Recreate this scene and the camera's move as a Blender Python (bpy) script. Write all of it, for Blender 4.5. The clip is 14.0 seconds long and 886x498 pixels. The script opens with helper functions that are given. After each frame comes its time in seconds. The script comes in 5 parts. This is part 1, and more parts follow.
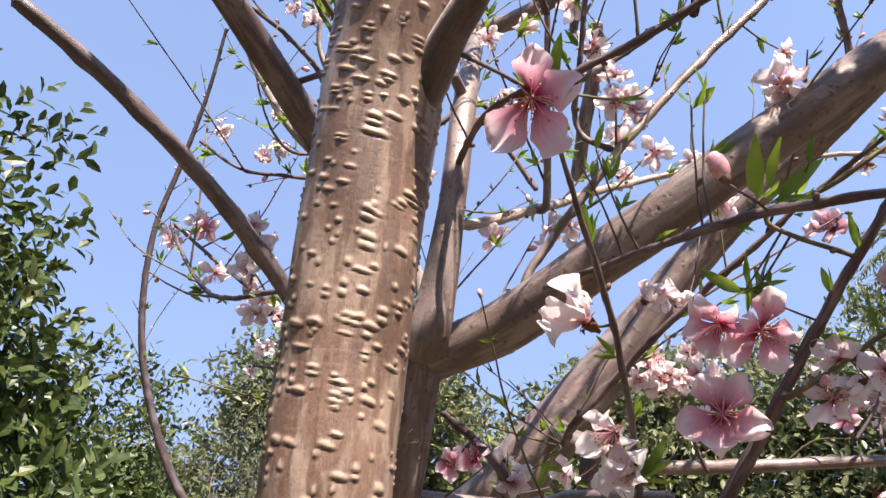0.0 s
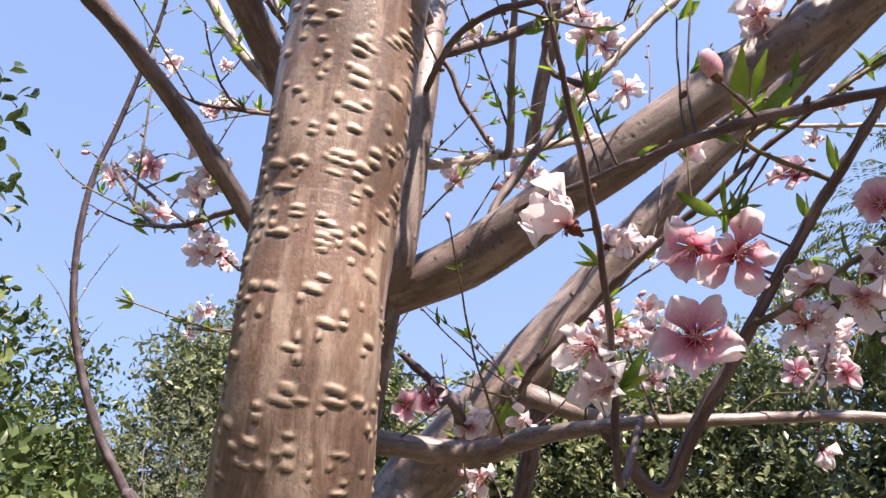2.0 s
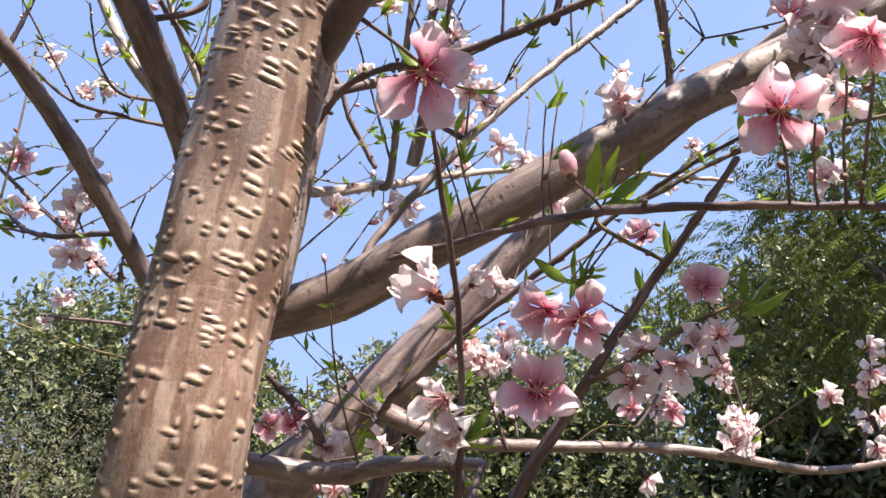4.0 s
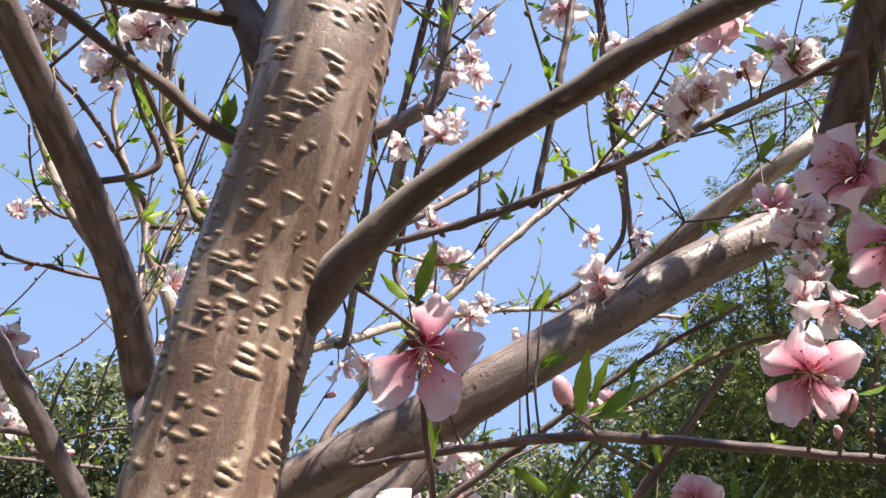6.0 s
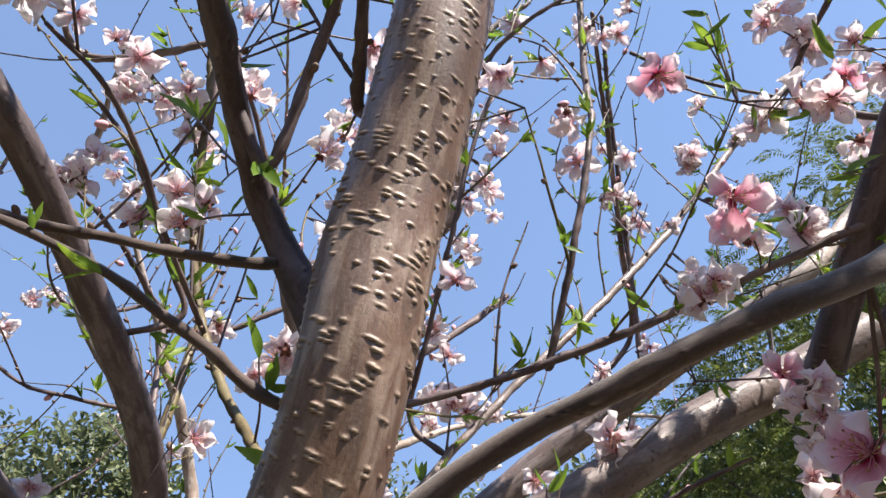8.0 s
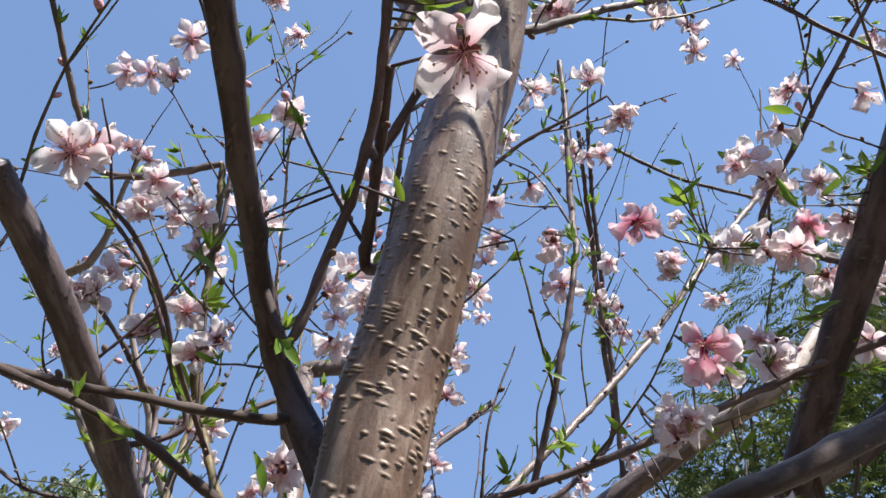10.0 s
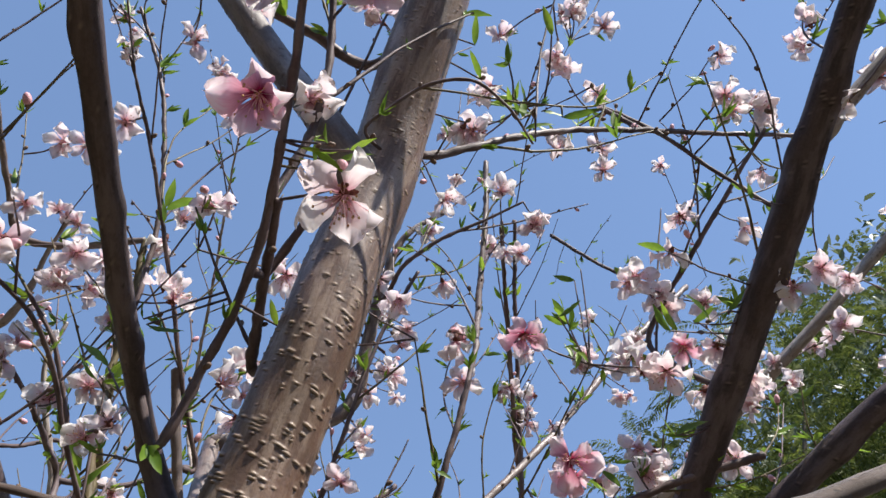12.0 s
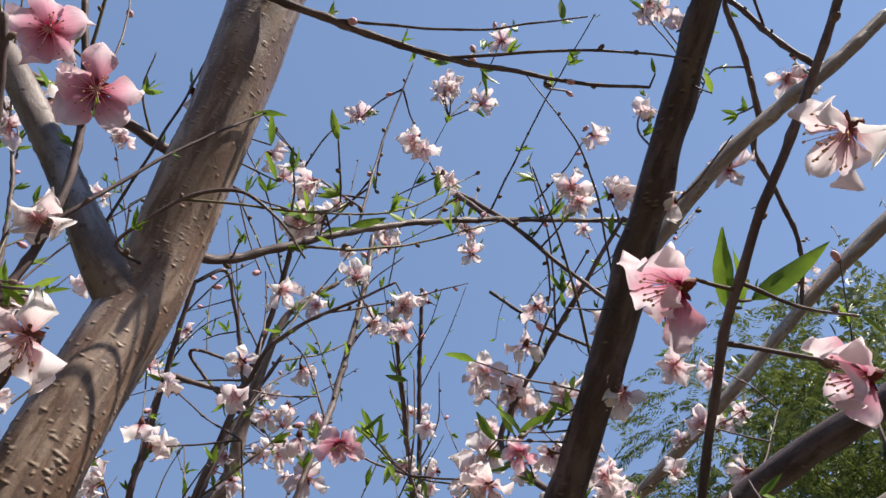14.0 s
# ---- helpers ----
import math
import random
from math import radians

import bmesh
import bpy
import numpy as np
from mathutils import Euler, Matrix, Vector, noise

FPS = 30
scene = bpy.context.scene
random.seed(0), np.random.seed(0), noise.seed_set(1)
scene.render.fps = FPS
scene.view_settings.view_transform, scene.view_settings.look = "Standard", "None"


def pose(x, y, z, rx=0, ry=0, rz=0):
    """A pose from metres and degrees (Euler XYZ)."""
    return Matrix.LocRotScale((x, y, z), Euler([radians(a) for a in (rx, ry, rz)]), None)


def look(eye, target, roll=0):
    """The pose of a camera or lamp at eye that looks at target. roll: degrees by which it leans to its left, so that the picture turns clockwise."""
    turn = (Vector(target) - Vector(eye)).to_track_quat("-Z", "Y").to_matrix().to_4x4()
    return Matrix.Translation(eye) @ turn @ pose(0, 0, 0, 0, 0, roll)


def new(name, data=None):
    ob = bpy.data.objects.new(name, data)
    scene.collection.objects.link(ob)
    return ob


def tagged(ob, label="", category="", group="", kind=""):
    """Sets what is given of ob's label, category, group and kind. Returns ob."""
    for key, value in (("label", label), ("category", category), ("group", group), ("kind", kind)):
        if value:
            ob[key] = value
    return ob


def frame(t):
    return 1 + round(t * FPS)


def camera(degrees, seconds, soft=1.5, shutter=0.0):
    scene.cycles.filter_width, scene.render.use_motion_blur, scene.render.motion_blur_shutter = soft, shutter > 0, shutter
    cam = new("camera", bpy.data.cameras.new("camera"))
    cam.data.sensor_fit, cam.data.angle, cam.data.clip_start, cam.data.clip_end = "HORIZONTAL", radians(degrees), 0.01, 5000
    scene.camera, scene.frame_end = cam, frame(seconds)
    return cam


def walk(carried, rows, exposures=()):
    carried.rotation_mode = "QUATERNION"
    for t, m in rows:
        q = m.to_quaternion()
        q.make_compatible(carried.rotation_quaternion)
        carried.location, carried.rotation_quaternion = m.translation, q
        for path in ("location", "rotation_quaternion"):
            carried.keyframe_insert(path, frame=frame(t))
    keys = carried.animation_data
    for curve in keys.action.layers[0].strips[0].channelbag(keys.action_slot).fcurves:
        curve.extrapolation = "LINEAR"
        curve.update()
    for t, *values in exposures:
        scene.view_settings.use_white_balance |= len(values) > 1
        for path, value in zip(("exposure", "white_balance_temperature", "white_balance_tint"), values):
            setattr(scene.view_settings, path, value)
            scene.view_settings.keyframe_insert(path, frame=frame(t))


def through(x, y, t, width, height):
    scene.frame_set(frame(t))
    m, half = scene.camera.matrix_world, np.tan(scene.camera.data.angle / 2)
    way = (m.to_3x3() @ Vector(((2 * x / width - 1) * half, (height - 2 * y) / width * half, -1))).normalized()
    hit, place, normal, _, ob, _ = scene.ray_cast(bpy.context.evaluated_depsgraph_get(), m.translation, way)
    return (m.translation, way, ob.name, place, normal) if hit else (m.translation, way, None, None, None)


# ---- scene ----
cam = camera(59.23, 14.0)
# seconds, eye, point looked at, roll
PATH = [
    (0, (0.1377, 0.1149, 1.4976), (0.0921, 0.5669, 1.7064), 3.02),
    (0.5, (0.1497, 0.1506, 1.4776), (0.1059, 0.6015, 1.6894), 4.23),
    (1, (0.1401, 0.1621, 1.4632), (0.0972, 0.6126, 1.6758), 4.65),
    (1.5, (0.1441, 0.1514, 1.4619), (0.1046, 0.6025, 1.6739), 4.52),
    (2, (0.1162, 0.1600, 1.4589), (0.1091, 0.6159, 1.6642), 2.67),
    (2.5, (0.1118, 0.1620, 1.4681), (0.1295, 0.6208, 1.6660), 4.39),
    (2.7, (0.1147, 0.1545, 1.4702), (0.1447, 0.6128, 1.6678), 4.00),
    (4.8, (0.1076, 0.0955, 1.5124), (0.1909, 0.5364, 1.7329), 3.29),
    (5, (0.0965, 0.0965, 1.5264), (0.1834, 0.5311, 1.7579), 2.79),
    (5.5, (0.0849, 0.1050, 1.5519), (0.1827, 0.5260, 1.8032), 2.34),
    (6, (0.0848, 0.1199, 1.5722), (0.1867, 0.5360, 1.8299), 2.57),
    (6.5, (0.0821, 0.1290, 1.5828), (0.1868, 0.5392, 1.8488), 3.02),
    (7, (0.0737, 0.1153, 1.6147), (0.1772, 0.5213, 1.8875), 3.53),
    (7.5, (0.0617, 0.0873, 1.6330), (0.1607, 0.4911, 1.9108), 3.85),
    (8, (0.0526, 0.0628, 1.6389), (0.1476, 0.4633, 1.9228), 3.79),
    (8.2, (0.0493, 0.0509, 1.6424), (0.1422, 0.4521, 1.9259), 4.14),
    (10.3, (0.0255, -0.0105, 1.6534), (0.1211, 0.3556, 1.9803), 5.16),
    (10.5, (0.0267, -0.0194, 1.6530), (0.1223, 0.3419, 1.9851), 5.51),
    (11, (0.0295, -0.0241, 1.6580), (0.1281, 0.3266, 2.0005), 5.85),
    (11.5, (0.0409, -0.0421, 1.6534), (0.1468, 0.3013, 2.0010), 6.50),
    (12, (0.0487, -0.0661, 1.6563), (0.1615, 0.2732, 2.0058), 6.61),
    (12.5, (0.0450, -0.0782, 1.6665), (0.1604, 0.2561, 2.0199), 6.24),
    (13, (0.0720, -0.1146, 1.6833), (0.1920, 0.2126, 2.0418), 5.64),
    (13.5, (0.1226, -0.1290, 1.7103), (0.2404, 0.1942, 2.0731), 6.10),
    (14, (0.1720, -0.1376, 1.7299), (0.2836, 0.1836, 2.0964), 6.58),
]
walk(cam, [(t, look(eye, target, roll)) for t, eye, target, roll in PATH], [(0, 1.6, 7500, 18), (2.7, 1.7, 7400, 18), (5, 1.68, 7500, 13), (7.5, 1.38, 7050, 11), (11, 0.96, 6650, 8), (12.5, 0.88, 6800, 8), (14, 0.84, 7150, 10)])
import collections


# ---- light ----
SUN = Vector((0.25, -0.475, 0.880)).normalized()
world = bpy.data.worlds.new("sky")
scene.world = world
world.use_nodes = True
wn, wl = world.node_tree.nodes, world.node_tree.links
sky = wn.new("ShaderNodeTexSky")
sky.sky_type = "NISHITA"
sky.sun_disc = False
sky.sun_elevation = math.asin(SUN.z)
sky.sun_rotation = math.atan2(SUN.x, SUN.y)
sky.altitude, sky.air_density, sky.dust_density, sky.ozone_density = 4000.0, 1.15, 0.0, 0.25
# the haze of the lowest sky is left out: the clear air begins a little above the horizon
wco, wadd, wnorm = wn.new("ShaderNodeTexCoord"), wn.new("ShaderNodeVectorMath"), wn.new("ShaderNodeVectorMath")
wadd.operation, wnorm.operation = "ADD", "NORMALIZE"
wadd.inputs[1].default_value = (0.0, 0.0, 0.42)
wl.new(wco.outputs["Generated"], wadd.inputs[0])
wl.new(wadd.outputs["Vector"], wnorm.inputs[0])
wl.new(wnorm.outputs["Vector"], sky.inputs["Vector"])
wl.new(sky.outputs["Color"], wn["Background"].inputs["Color"])
wn["Background"].inputs["Strength"].default_value = 0.175
sun = new("sun", bpy.data.lights.new("sun", "SUN"))
sun.data.energy, sun.data.angle, sun.data.color = 4.3, radians(0.55), (1.0, 0.965, 0.92)
sun.matrix_world = look(SUN * 40.0, (0, 0, 0))


# ---- materials ----
def material(name, rough=0.6, spec=0.4):
    m = bpy.data.materials.new(name)
    m.use_nodes = True
    nt = m.node_tree
    b = nt.nodes["Principled BSDF"]
    b.inputs["Roughness"].default_value = rough
    b.inputs["Specular IOR Level"].default_value = spec
    return m, nt, b


def add(nt, kind, **values):
    n = nt.nodes.new(kind)
    for k, v in values.items():
        n.inputs[k.replace("_", " ")].default_value = v
    return n


def noise_at(nt, vector, scale, detail=4.0, rough=0.55):
    n = add(nt, "ShaderNodeTexNoise", Scale=scale, Detail=detail, Roughness=rough)
    nt.links.new(vector, n.inputs["Vector"])
    return n.outputs["Fac"]


def ramp(nt, fac, stops):
    n = nt.nodes.new("ShaderNodeValToRGB")
    while len(n.color_ramp.elements) < len(stops):
        n.color_ramp.elements.new(0.5)
    for e, (p, c) in zip(n.color_ramp.elements, stops):
        e.position, e.color = p, (*c, 1.0)
    nt.links.new(fac, n.inputs["Fac"])
    return n.outputs["Color"]


def mix(nt, fac, a, b, mode="MIX"):
    n = nt.nodes.new("ShaderNodeMix")
    n.data_type, n.blend_type = "RGBA", mode
    for socket, v in ((n.inputs[0], fac), (n.inputs[6], a), (n.inputs[7], b)):
        if isinstance(v, (int, float)):
            socket.default_value = v
        elif isinstance(v, tuple):
            socket.default_value = (*v, 1.0)
        else:
            nt.links.new(v, socket)
    return n.outputs[2]


def bump(nt, b, height, strength, distance):
    n = add(nt, "ShaderNodeBump", Strength=strength, Distance=distance)
    nt.links.new(height, n.inputs["Height"])
    nt.links.new(n.outputs["Normal"], b.inputs["Normal"])


def stretched(nt, su, sv):
    uv = nt.nodes.new("ShaderNodeTexCoord")
    mp = add(nt, "ShaderNodeMapping", Scale=(su, sv, 1.0))
    nt.links.new(uv.outputs["UV"], mp.inputs["Vector"])
    return mp.outputs["Vector"]


def bark(name, dark, mid, light, pore, rough=0.5, spec=0.45, relief=0.9, wide=1.0):
    """Peach bark: satin grey skin that peels to redder strips, fine fibres, hairline cracks, and corky pores with shade
    painted into the slit below each. The UV map is in metres round and along.
    """
    m, nt, b = material(name, rough, spec)
    patch = noise_at(nt, stretched(nt, 92 / wide, 17 / wide), 1.0, 5, 0.55)
    fibre = noise_at(nt, stretched(nt, 520, 150), 1.0, 6, 0.7)
    grain = noise_at(nt, stretched(nt, 420, 420), 1.0, 5, 0.7)
    cloud = noise_at(nt, stretched(nt, 30, 15), 1.0, 5, 0.6)
    crack = noise_at(nt, stretched(nt, 240 / wide, 95 / wide), 1.0, 4, 0.6)
    base = ramp(nt, patch, ((0.42, tuple(0.6 * v for v in mid)), (0.47, mid), (0.54, light), (0.64, tuple(1.2 * v for v in light))))
    base = mix(nt, ramp(nt, cloud, ((0.49, (0, 0, 0)), (0.56, (0.7, 0.7, 0.7)))), base, tuple(q * v for q, v in zip((0.85, 0.72, 0.62), mid)))
    base = mix(nt, 0.2, base, ramp(nt, fibre, ((0.34, dark), (0.5, mid), (0.68, light))))
    base = mix(nt, 0.16, base, ramp(nt, grain, ((0.38, dark), (0.62, light))))
    line = ramp(nt, crack, ((0.478, (0, 0, 0)), (0.5, (1, 1, 1)), (0.522, (0, 0, 0))))
    base = mix(nt, mix(nt, 1.0, line, (0.3, 0.3, 0.3), "MULTIPLY"), base, dark)
    at = nt.nodes.new("ShaderNodeAttribute")
    at.attribute_name = "pore"
    base = mix(nt, ramp(nt, at.outputs["Fac"], ((0.0, (0, 0, 0)), (0.8, (0.85, 0.85, 0.85)))), base, pore)
    # shade under the pores, mixed into the bark colour
    slit_shade = nt.nodes.new("ShaderNodeAttribute")
    slit_shade.attribute_name = "slit_shade"
    base = mix(nt, slit_shade.outputs["Fac"], base, tuple(0.4 * v for v in dark))
    nt.links.new(base, b.inputs["Base Color"])
    gloss = ramp(nt, patch, ((0.36, (rough + 0.22,) * 3), (0.56, (rough - 0.02,) * 3)))
    nt.links.new(mix(nt, at.outputs["Fac"], gloss, (0.75, 0.75, 0.75)), b.inputs["Roughness"])
    h = mix(nt, 0.12, mix(nt, 0.45, mix(nt, 0.6, fibre, patch), grain), mix(nt, 1.0, (0.8, 0.8, 0.8), line, "SUBTRACT"))
    bump(nt, b, h, relief, 0.0009)
    return m


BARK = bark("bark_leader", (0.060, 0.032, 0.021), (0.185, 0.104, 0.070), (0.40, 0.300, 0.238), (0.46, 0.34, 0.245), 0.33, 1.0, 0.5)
BARK_GREY = bark("bark_limb", (0.072, 0.047, 0.043), (0.165, 0.118, 0.103), (0.29, 0.235, 0.215), (0.12, 0.078, 0.064), 0.38, 0.7, 1.0, 1.3)
BARK_DUSK = bark("bark_dusky", (0.056, 0.040, 0.043), (0.108, 0.081, 0.087), (0.205, 0.164, 0.171), (0.17, 0.12, 0.105), 0.45, 0.6)
BARK_FUZZ = bark("bark_downy", (0.046, 0.030, 0.025), (0.086, 0.060, 0.051), (0.145, 0.108, 0.095), (0.23, 0.17, 0.14), 0.75, 0.2, 0.6)
BARK_FUZZ.node_tree.nodes["Principled BSDF"].inputs["Sheen Weight"].default_value = 0.5
BARK_YOUNG = bark("bark_branch", (0.050, 0.036, 0.040), (0.088, 0.066, 0.072), (0.150, 0.119, 0.128), (0.20, 0.155, 0.14), 0.55, 0.35, 0.7)
BARK_TWIG = bark("bark_twig", (0.050, 0.032, 0.034), (0.105, 0.072, 0.074), (0.20, 0.149, 0.145), (0.23, 0.17, 0.145), 0.5, 0.4, 0.6)
BARK_PALE = bark("bark_pale", (0.19, 0.145, 0.122), (0.34, 0.275, 0.235), (0.48, 0.42, 0.37), (0.16, 0.12, 0.095), 0.42, 0.5, 0.6)
BARK_OLIVE = bark("bark_olive", (0.055, 0.038, 0.02), (0.12, 0.09, 0.042), (0.21, 0.17, 0.085), (0.26, 0.2, 0.13), 0.5, 0.4, 0.5)


def thin(name, colour_of, through=0.4, rough=0.5, spec=0.3):
    """A thin leaf or petal that lets part of the light through."""
    m, nt, b = material(name, rough, spec)
    col = colour_of(nt)
    nt.links.new(col, b.inputs["Base Color"])
    tr = nt.nodes.new("ShaderNodeBsdfTranslucent")
    nt.links.new(col, tr.inputs["Color"])
    sh = nt.nodes.new("ShaderNodeMixShader")
    sh.inputs["Fac"].default_value = through
    nt.links.new(b.outputs["BSDF"], sh.inputs[1])
    nt.links.new(tr.outputs["BSDF"], sh.inputs[2])
    nt.links.new(sh.outputs["Shader"], nt.nodes["Material Output"].inputs["Surface"])
    return m


def petal_colour(base, middle, edge, less=0.0):
    def make(nt):
        uv = nt.nodes.new("ShaderNodeTexCoord")
        sp = nt.nodes.new("ShaderNodeSeparateXYZ")
        nt.links.new(uv.outputs["UV"], sp.inputs["Vector"])
        streak = noise_at(nt, stretched(nt, 16, 2.2), 1.0, 3)
        wob = nt.nodes.new("ShaderNodeMath")
        wob.operation = "MULTIPLY_ADD"
        nt.links.new(streak, wob.inputs[0])
        wob.inputs[1].default_value = 0.36
        nt.links.new(sp.outputs["Y"], wob.inputs[2])
        c = ramp(nt, wob.outputs["Value"], ((0.30 - less, base), (0.50 - less, tuple(0.45 * p + 0.55 * q for p, q in zip(base, middle))), (0.72 - less, middle), (1.06 - less, edge)))
        info = nt.nodes.new("ShaderNodeObjectInfo")
        tone = ramp(nt, info.outputs["Random"], ((0.0, (0.90, 0.82, 0.86)), (1.0, (1.0, 1.0, 1.0))))
        return mix(nt, 1.0, c, tone, "MULTIPLY")
    return make


PETAL_PINK = thin("petal_pink", petal_colour((0.36, 0.02, 0.075), (0.84, 0.46, 0.56), (0.92, 0.80, 0.83), 0.03), 0.42, 0.7, 0.15)
PETAL_PALE = thin("petal_pale", petal_colour((0.46, 0.07, 0.13), (0.91, 0.76, 0.77), (0.94, 0.90, 0.89), 0.16), 0.44, 0.7, 0.15)


def leaf_colour(a, b, c, islands=False):
    def make(nt):
        if islands:
            info = nt.nodes.new("ShaderNodeNewGeometry").outputs["Random Per Island"]
        else:
            info = nt.nodes.new("ShaderNodeObjectInfo").outputs["Random"]
        col = ramp(nt, info, ((0.0, a), (0.55, b), (1.0, c)))
        co = nt.nodes.new("ShaderNodeTexCoord")
        n = noise_at(nt, co.outputs["Object"], 60.0, 3)
        return mix(nt, 0.35, col, ramp(nt, n, ((0.35, a), (0.65, c))))
    return make


LEAF = thin("leaf_fresh", leaf_colour((0.085, 0.165, 0.026), (0.18, 0.30, 0.036), (0.33, 0.46, 0.055)), 0.48, 0.4, 0.45)
LEAF_MANY = thin("leaf_fresh_many", leaf_colour((0.085, 0.165, 0.026), (0.18, 0.30, 0.036), (0.33, 0.46, 0.055), True), 0.48, 0.4, 0.45)
LEAF_DARK = thin("leaf_evergreen", leaf_colour((0.025, 0.045, 0.014), (0.055, 0.090, 0.024), (0.13, 0.165, 0.045), True), 0.28, 0.4, 0.4)
LEAF_WOOD = thin("leaf_wood", leaf_colour((0.042, 0.062, 0.028), (0.105, 0.130, 0.056), (0.27, 0.29, 0.13), True), 0.38, 0.42, 0.5)
LEAF_FEATHER = thin("leaf_feathery", leaf_colour((0.035, 0.062, 0.02), (0.085, 0.118, 0.03), (0.23, 0.26, 0.055), True), 0.4, 0.45, 0.35)
LEAF_GREYISH = thin("leaf_greyish", leaf_colour((0.10, 0.12, 0.07), (0.17, 0.19, 0.12), (0.26, 0.26, 0.18), True), 0.3, 0.6, 0.2)


def plain(name, a, b, scale, rough=0.6):
    m, nt, p = material(name, rough, 0.3)
    co = nt.nodes.new("ShaderNodeTexCoord")
    nt.links.new(ramp(nt, noise_at(nt, co.outputs["Object"], scale, 5), ((0.35, a), (0.65, b))), p.inputs["Base Color"])
    bump(nt, p, noise_at(nt, co.outputs["Object"], scale * 4, 4), 0.3, 0.2 / scale)
    return m


CALYX = plain("calyx", (0.10, 0.02, 0.02), (0.18, 0.07, 0.04), 900)
FILAMENT = plain("filament", (0.66, 0.20, 0.27), (0.88, 0.66, 0.68), 700)
ANTHER = plain("anther", (0.34, 0.14, 0.07), (0.60, 0.40, 0.18), 900)
BUD_PINK = plain("bud_pink", (0.60, 0.26, 0.32), (0.80, 0.50, 0.54), 300)
SCALE = plain("bud_scale", (0.10, 0.06, 0.045), (0.22, 0.15, 0.11), 800)
EARTH = plain("earth", (0.058, 0.046, 0.028), (0.098, 0.078, 0.048), 1.3, 0.9)
WOOD_BARK = plain("wood_bark", (0.05, 0.04, 0.03), (0.12, 0.10, 0.08), 20, 0.8)


# ---- building helpers ----
def mesh_of(name, verts, faces, mats, uvs=None, which=None, smooth=True, pore=None, slit_shade=None):
    me = bpy.data.meshes.new(name)
    me.from_pydata(np.asarray(verts, float).tolist(), [], [list(map(int, f)) for f in faces])
    for m in mats:
        me.materials.append(m)
    if smooth:
        me.polygons.foreach_set("use_smooth", np.ones(len(me.polygons), bool))
    if which is not None:
        me.polygons.foreach_set("material_index", np.asarray(which, np.int32))
    if uvs is not None:
        layer = me.uv_layers.new(name="UVMap")
        ids = np.zeros(len(me.loops), np.int32)
        me.loops.foreach_get("vertex_index", ids)
        layer.data.foreach_set("uv", np.asarray(uvs, np.float32)[ids].ravel())
    if pore is not None:
        at = me.attributes.new("pore", "FLOAT", "POINT")
        at.data.foreach_set("value", np.asarray(pore, np.float32))
        at = me.attributes.new("slit_shade", "FLOAT", "POINT")
        at.data.foreach_set("value", np.asarray(slit_shade, np.float32))
    me.update()
    return me


def part(name, me, parent, label="", m=None):
    ob = new(name, me)
    ob.parent = parent
    if m is not None:
        ob.matrix_basis = m
    return tagged(ob, label)


def thing(name, at, label, category, group="", kind=""):
    ob = new(name)
    ob.empty_display_size = 0.2
    ob.location = at
    return tagged(ob, label, category, group, kind)


def smooth_line(p, n):
    """A Catmull-Rom curve through the rows of p, n steps to a span."""
    p = np.asarray(p, float)
    p = np.vstack([2 * p[0] - p[1], p, 2 * p[-1] - p[-2]])
    s = np.linspace(0, 1, n, endpoint=False)[:, None]
    out = []
    for i in range(1, len(p) - 2):
        a, b, c, d = p[i - 1:i + 3]
        out.append(0.5 * (2 * b + (c - a) * s + (2 * a - 5 * b + 4 * c - d) * s**2 + (3 * b - a - 3 * c + d) * s**3))
    return np.vstack(out + [p[-2:-1]])


def respaced(c, step):
    d = np.r_[0, np.cumsum(np.linalg.norm(np.diff(c[:, :3], axis=0), axis=1))]
    n = max(4, int(round(d[-1] / step)) + 1)
    t = np.linspace(0, d[-1], n)
    return np.stack([np.interp(t, d, c[:, k]) for k in range(c.shape[1])], 1), t


def frames_along(p):
    """Two unit vectors across the curve at every point, turned as little as possible."""
    tan = np.gradient(p, axis=0)
    tan /= np.linalg.norm(tan, axis=1)[:, None] + 1e-12
    u = np.cross(tan[0], (0.31, 0.17, 0.93))
    if np.linalg.norm(u) < 0.1:
        u = np.cross(tan[0], (1, 0, 0))
    us = []
    for k in tan:
        u = u - k * (u @ k)
        u = u / np.linalg.norm(u)
        us.append(u)
    us = np.array(us)
    return tan, us, np.cross(tan, us)


rng = np.random.default_rng(7)


def waves(t, amount, scales, r):
    out = np.zeros_like(t)
    for s in scales:
        out += amount * np.sin(t / s * 6.283 + r.uniform(0, 6.28)) / len(scales)
    return out


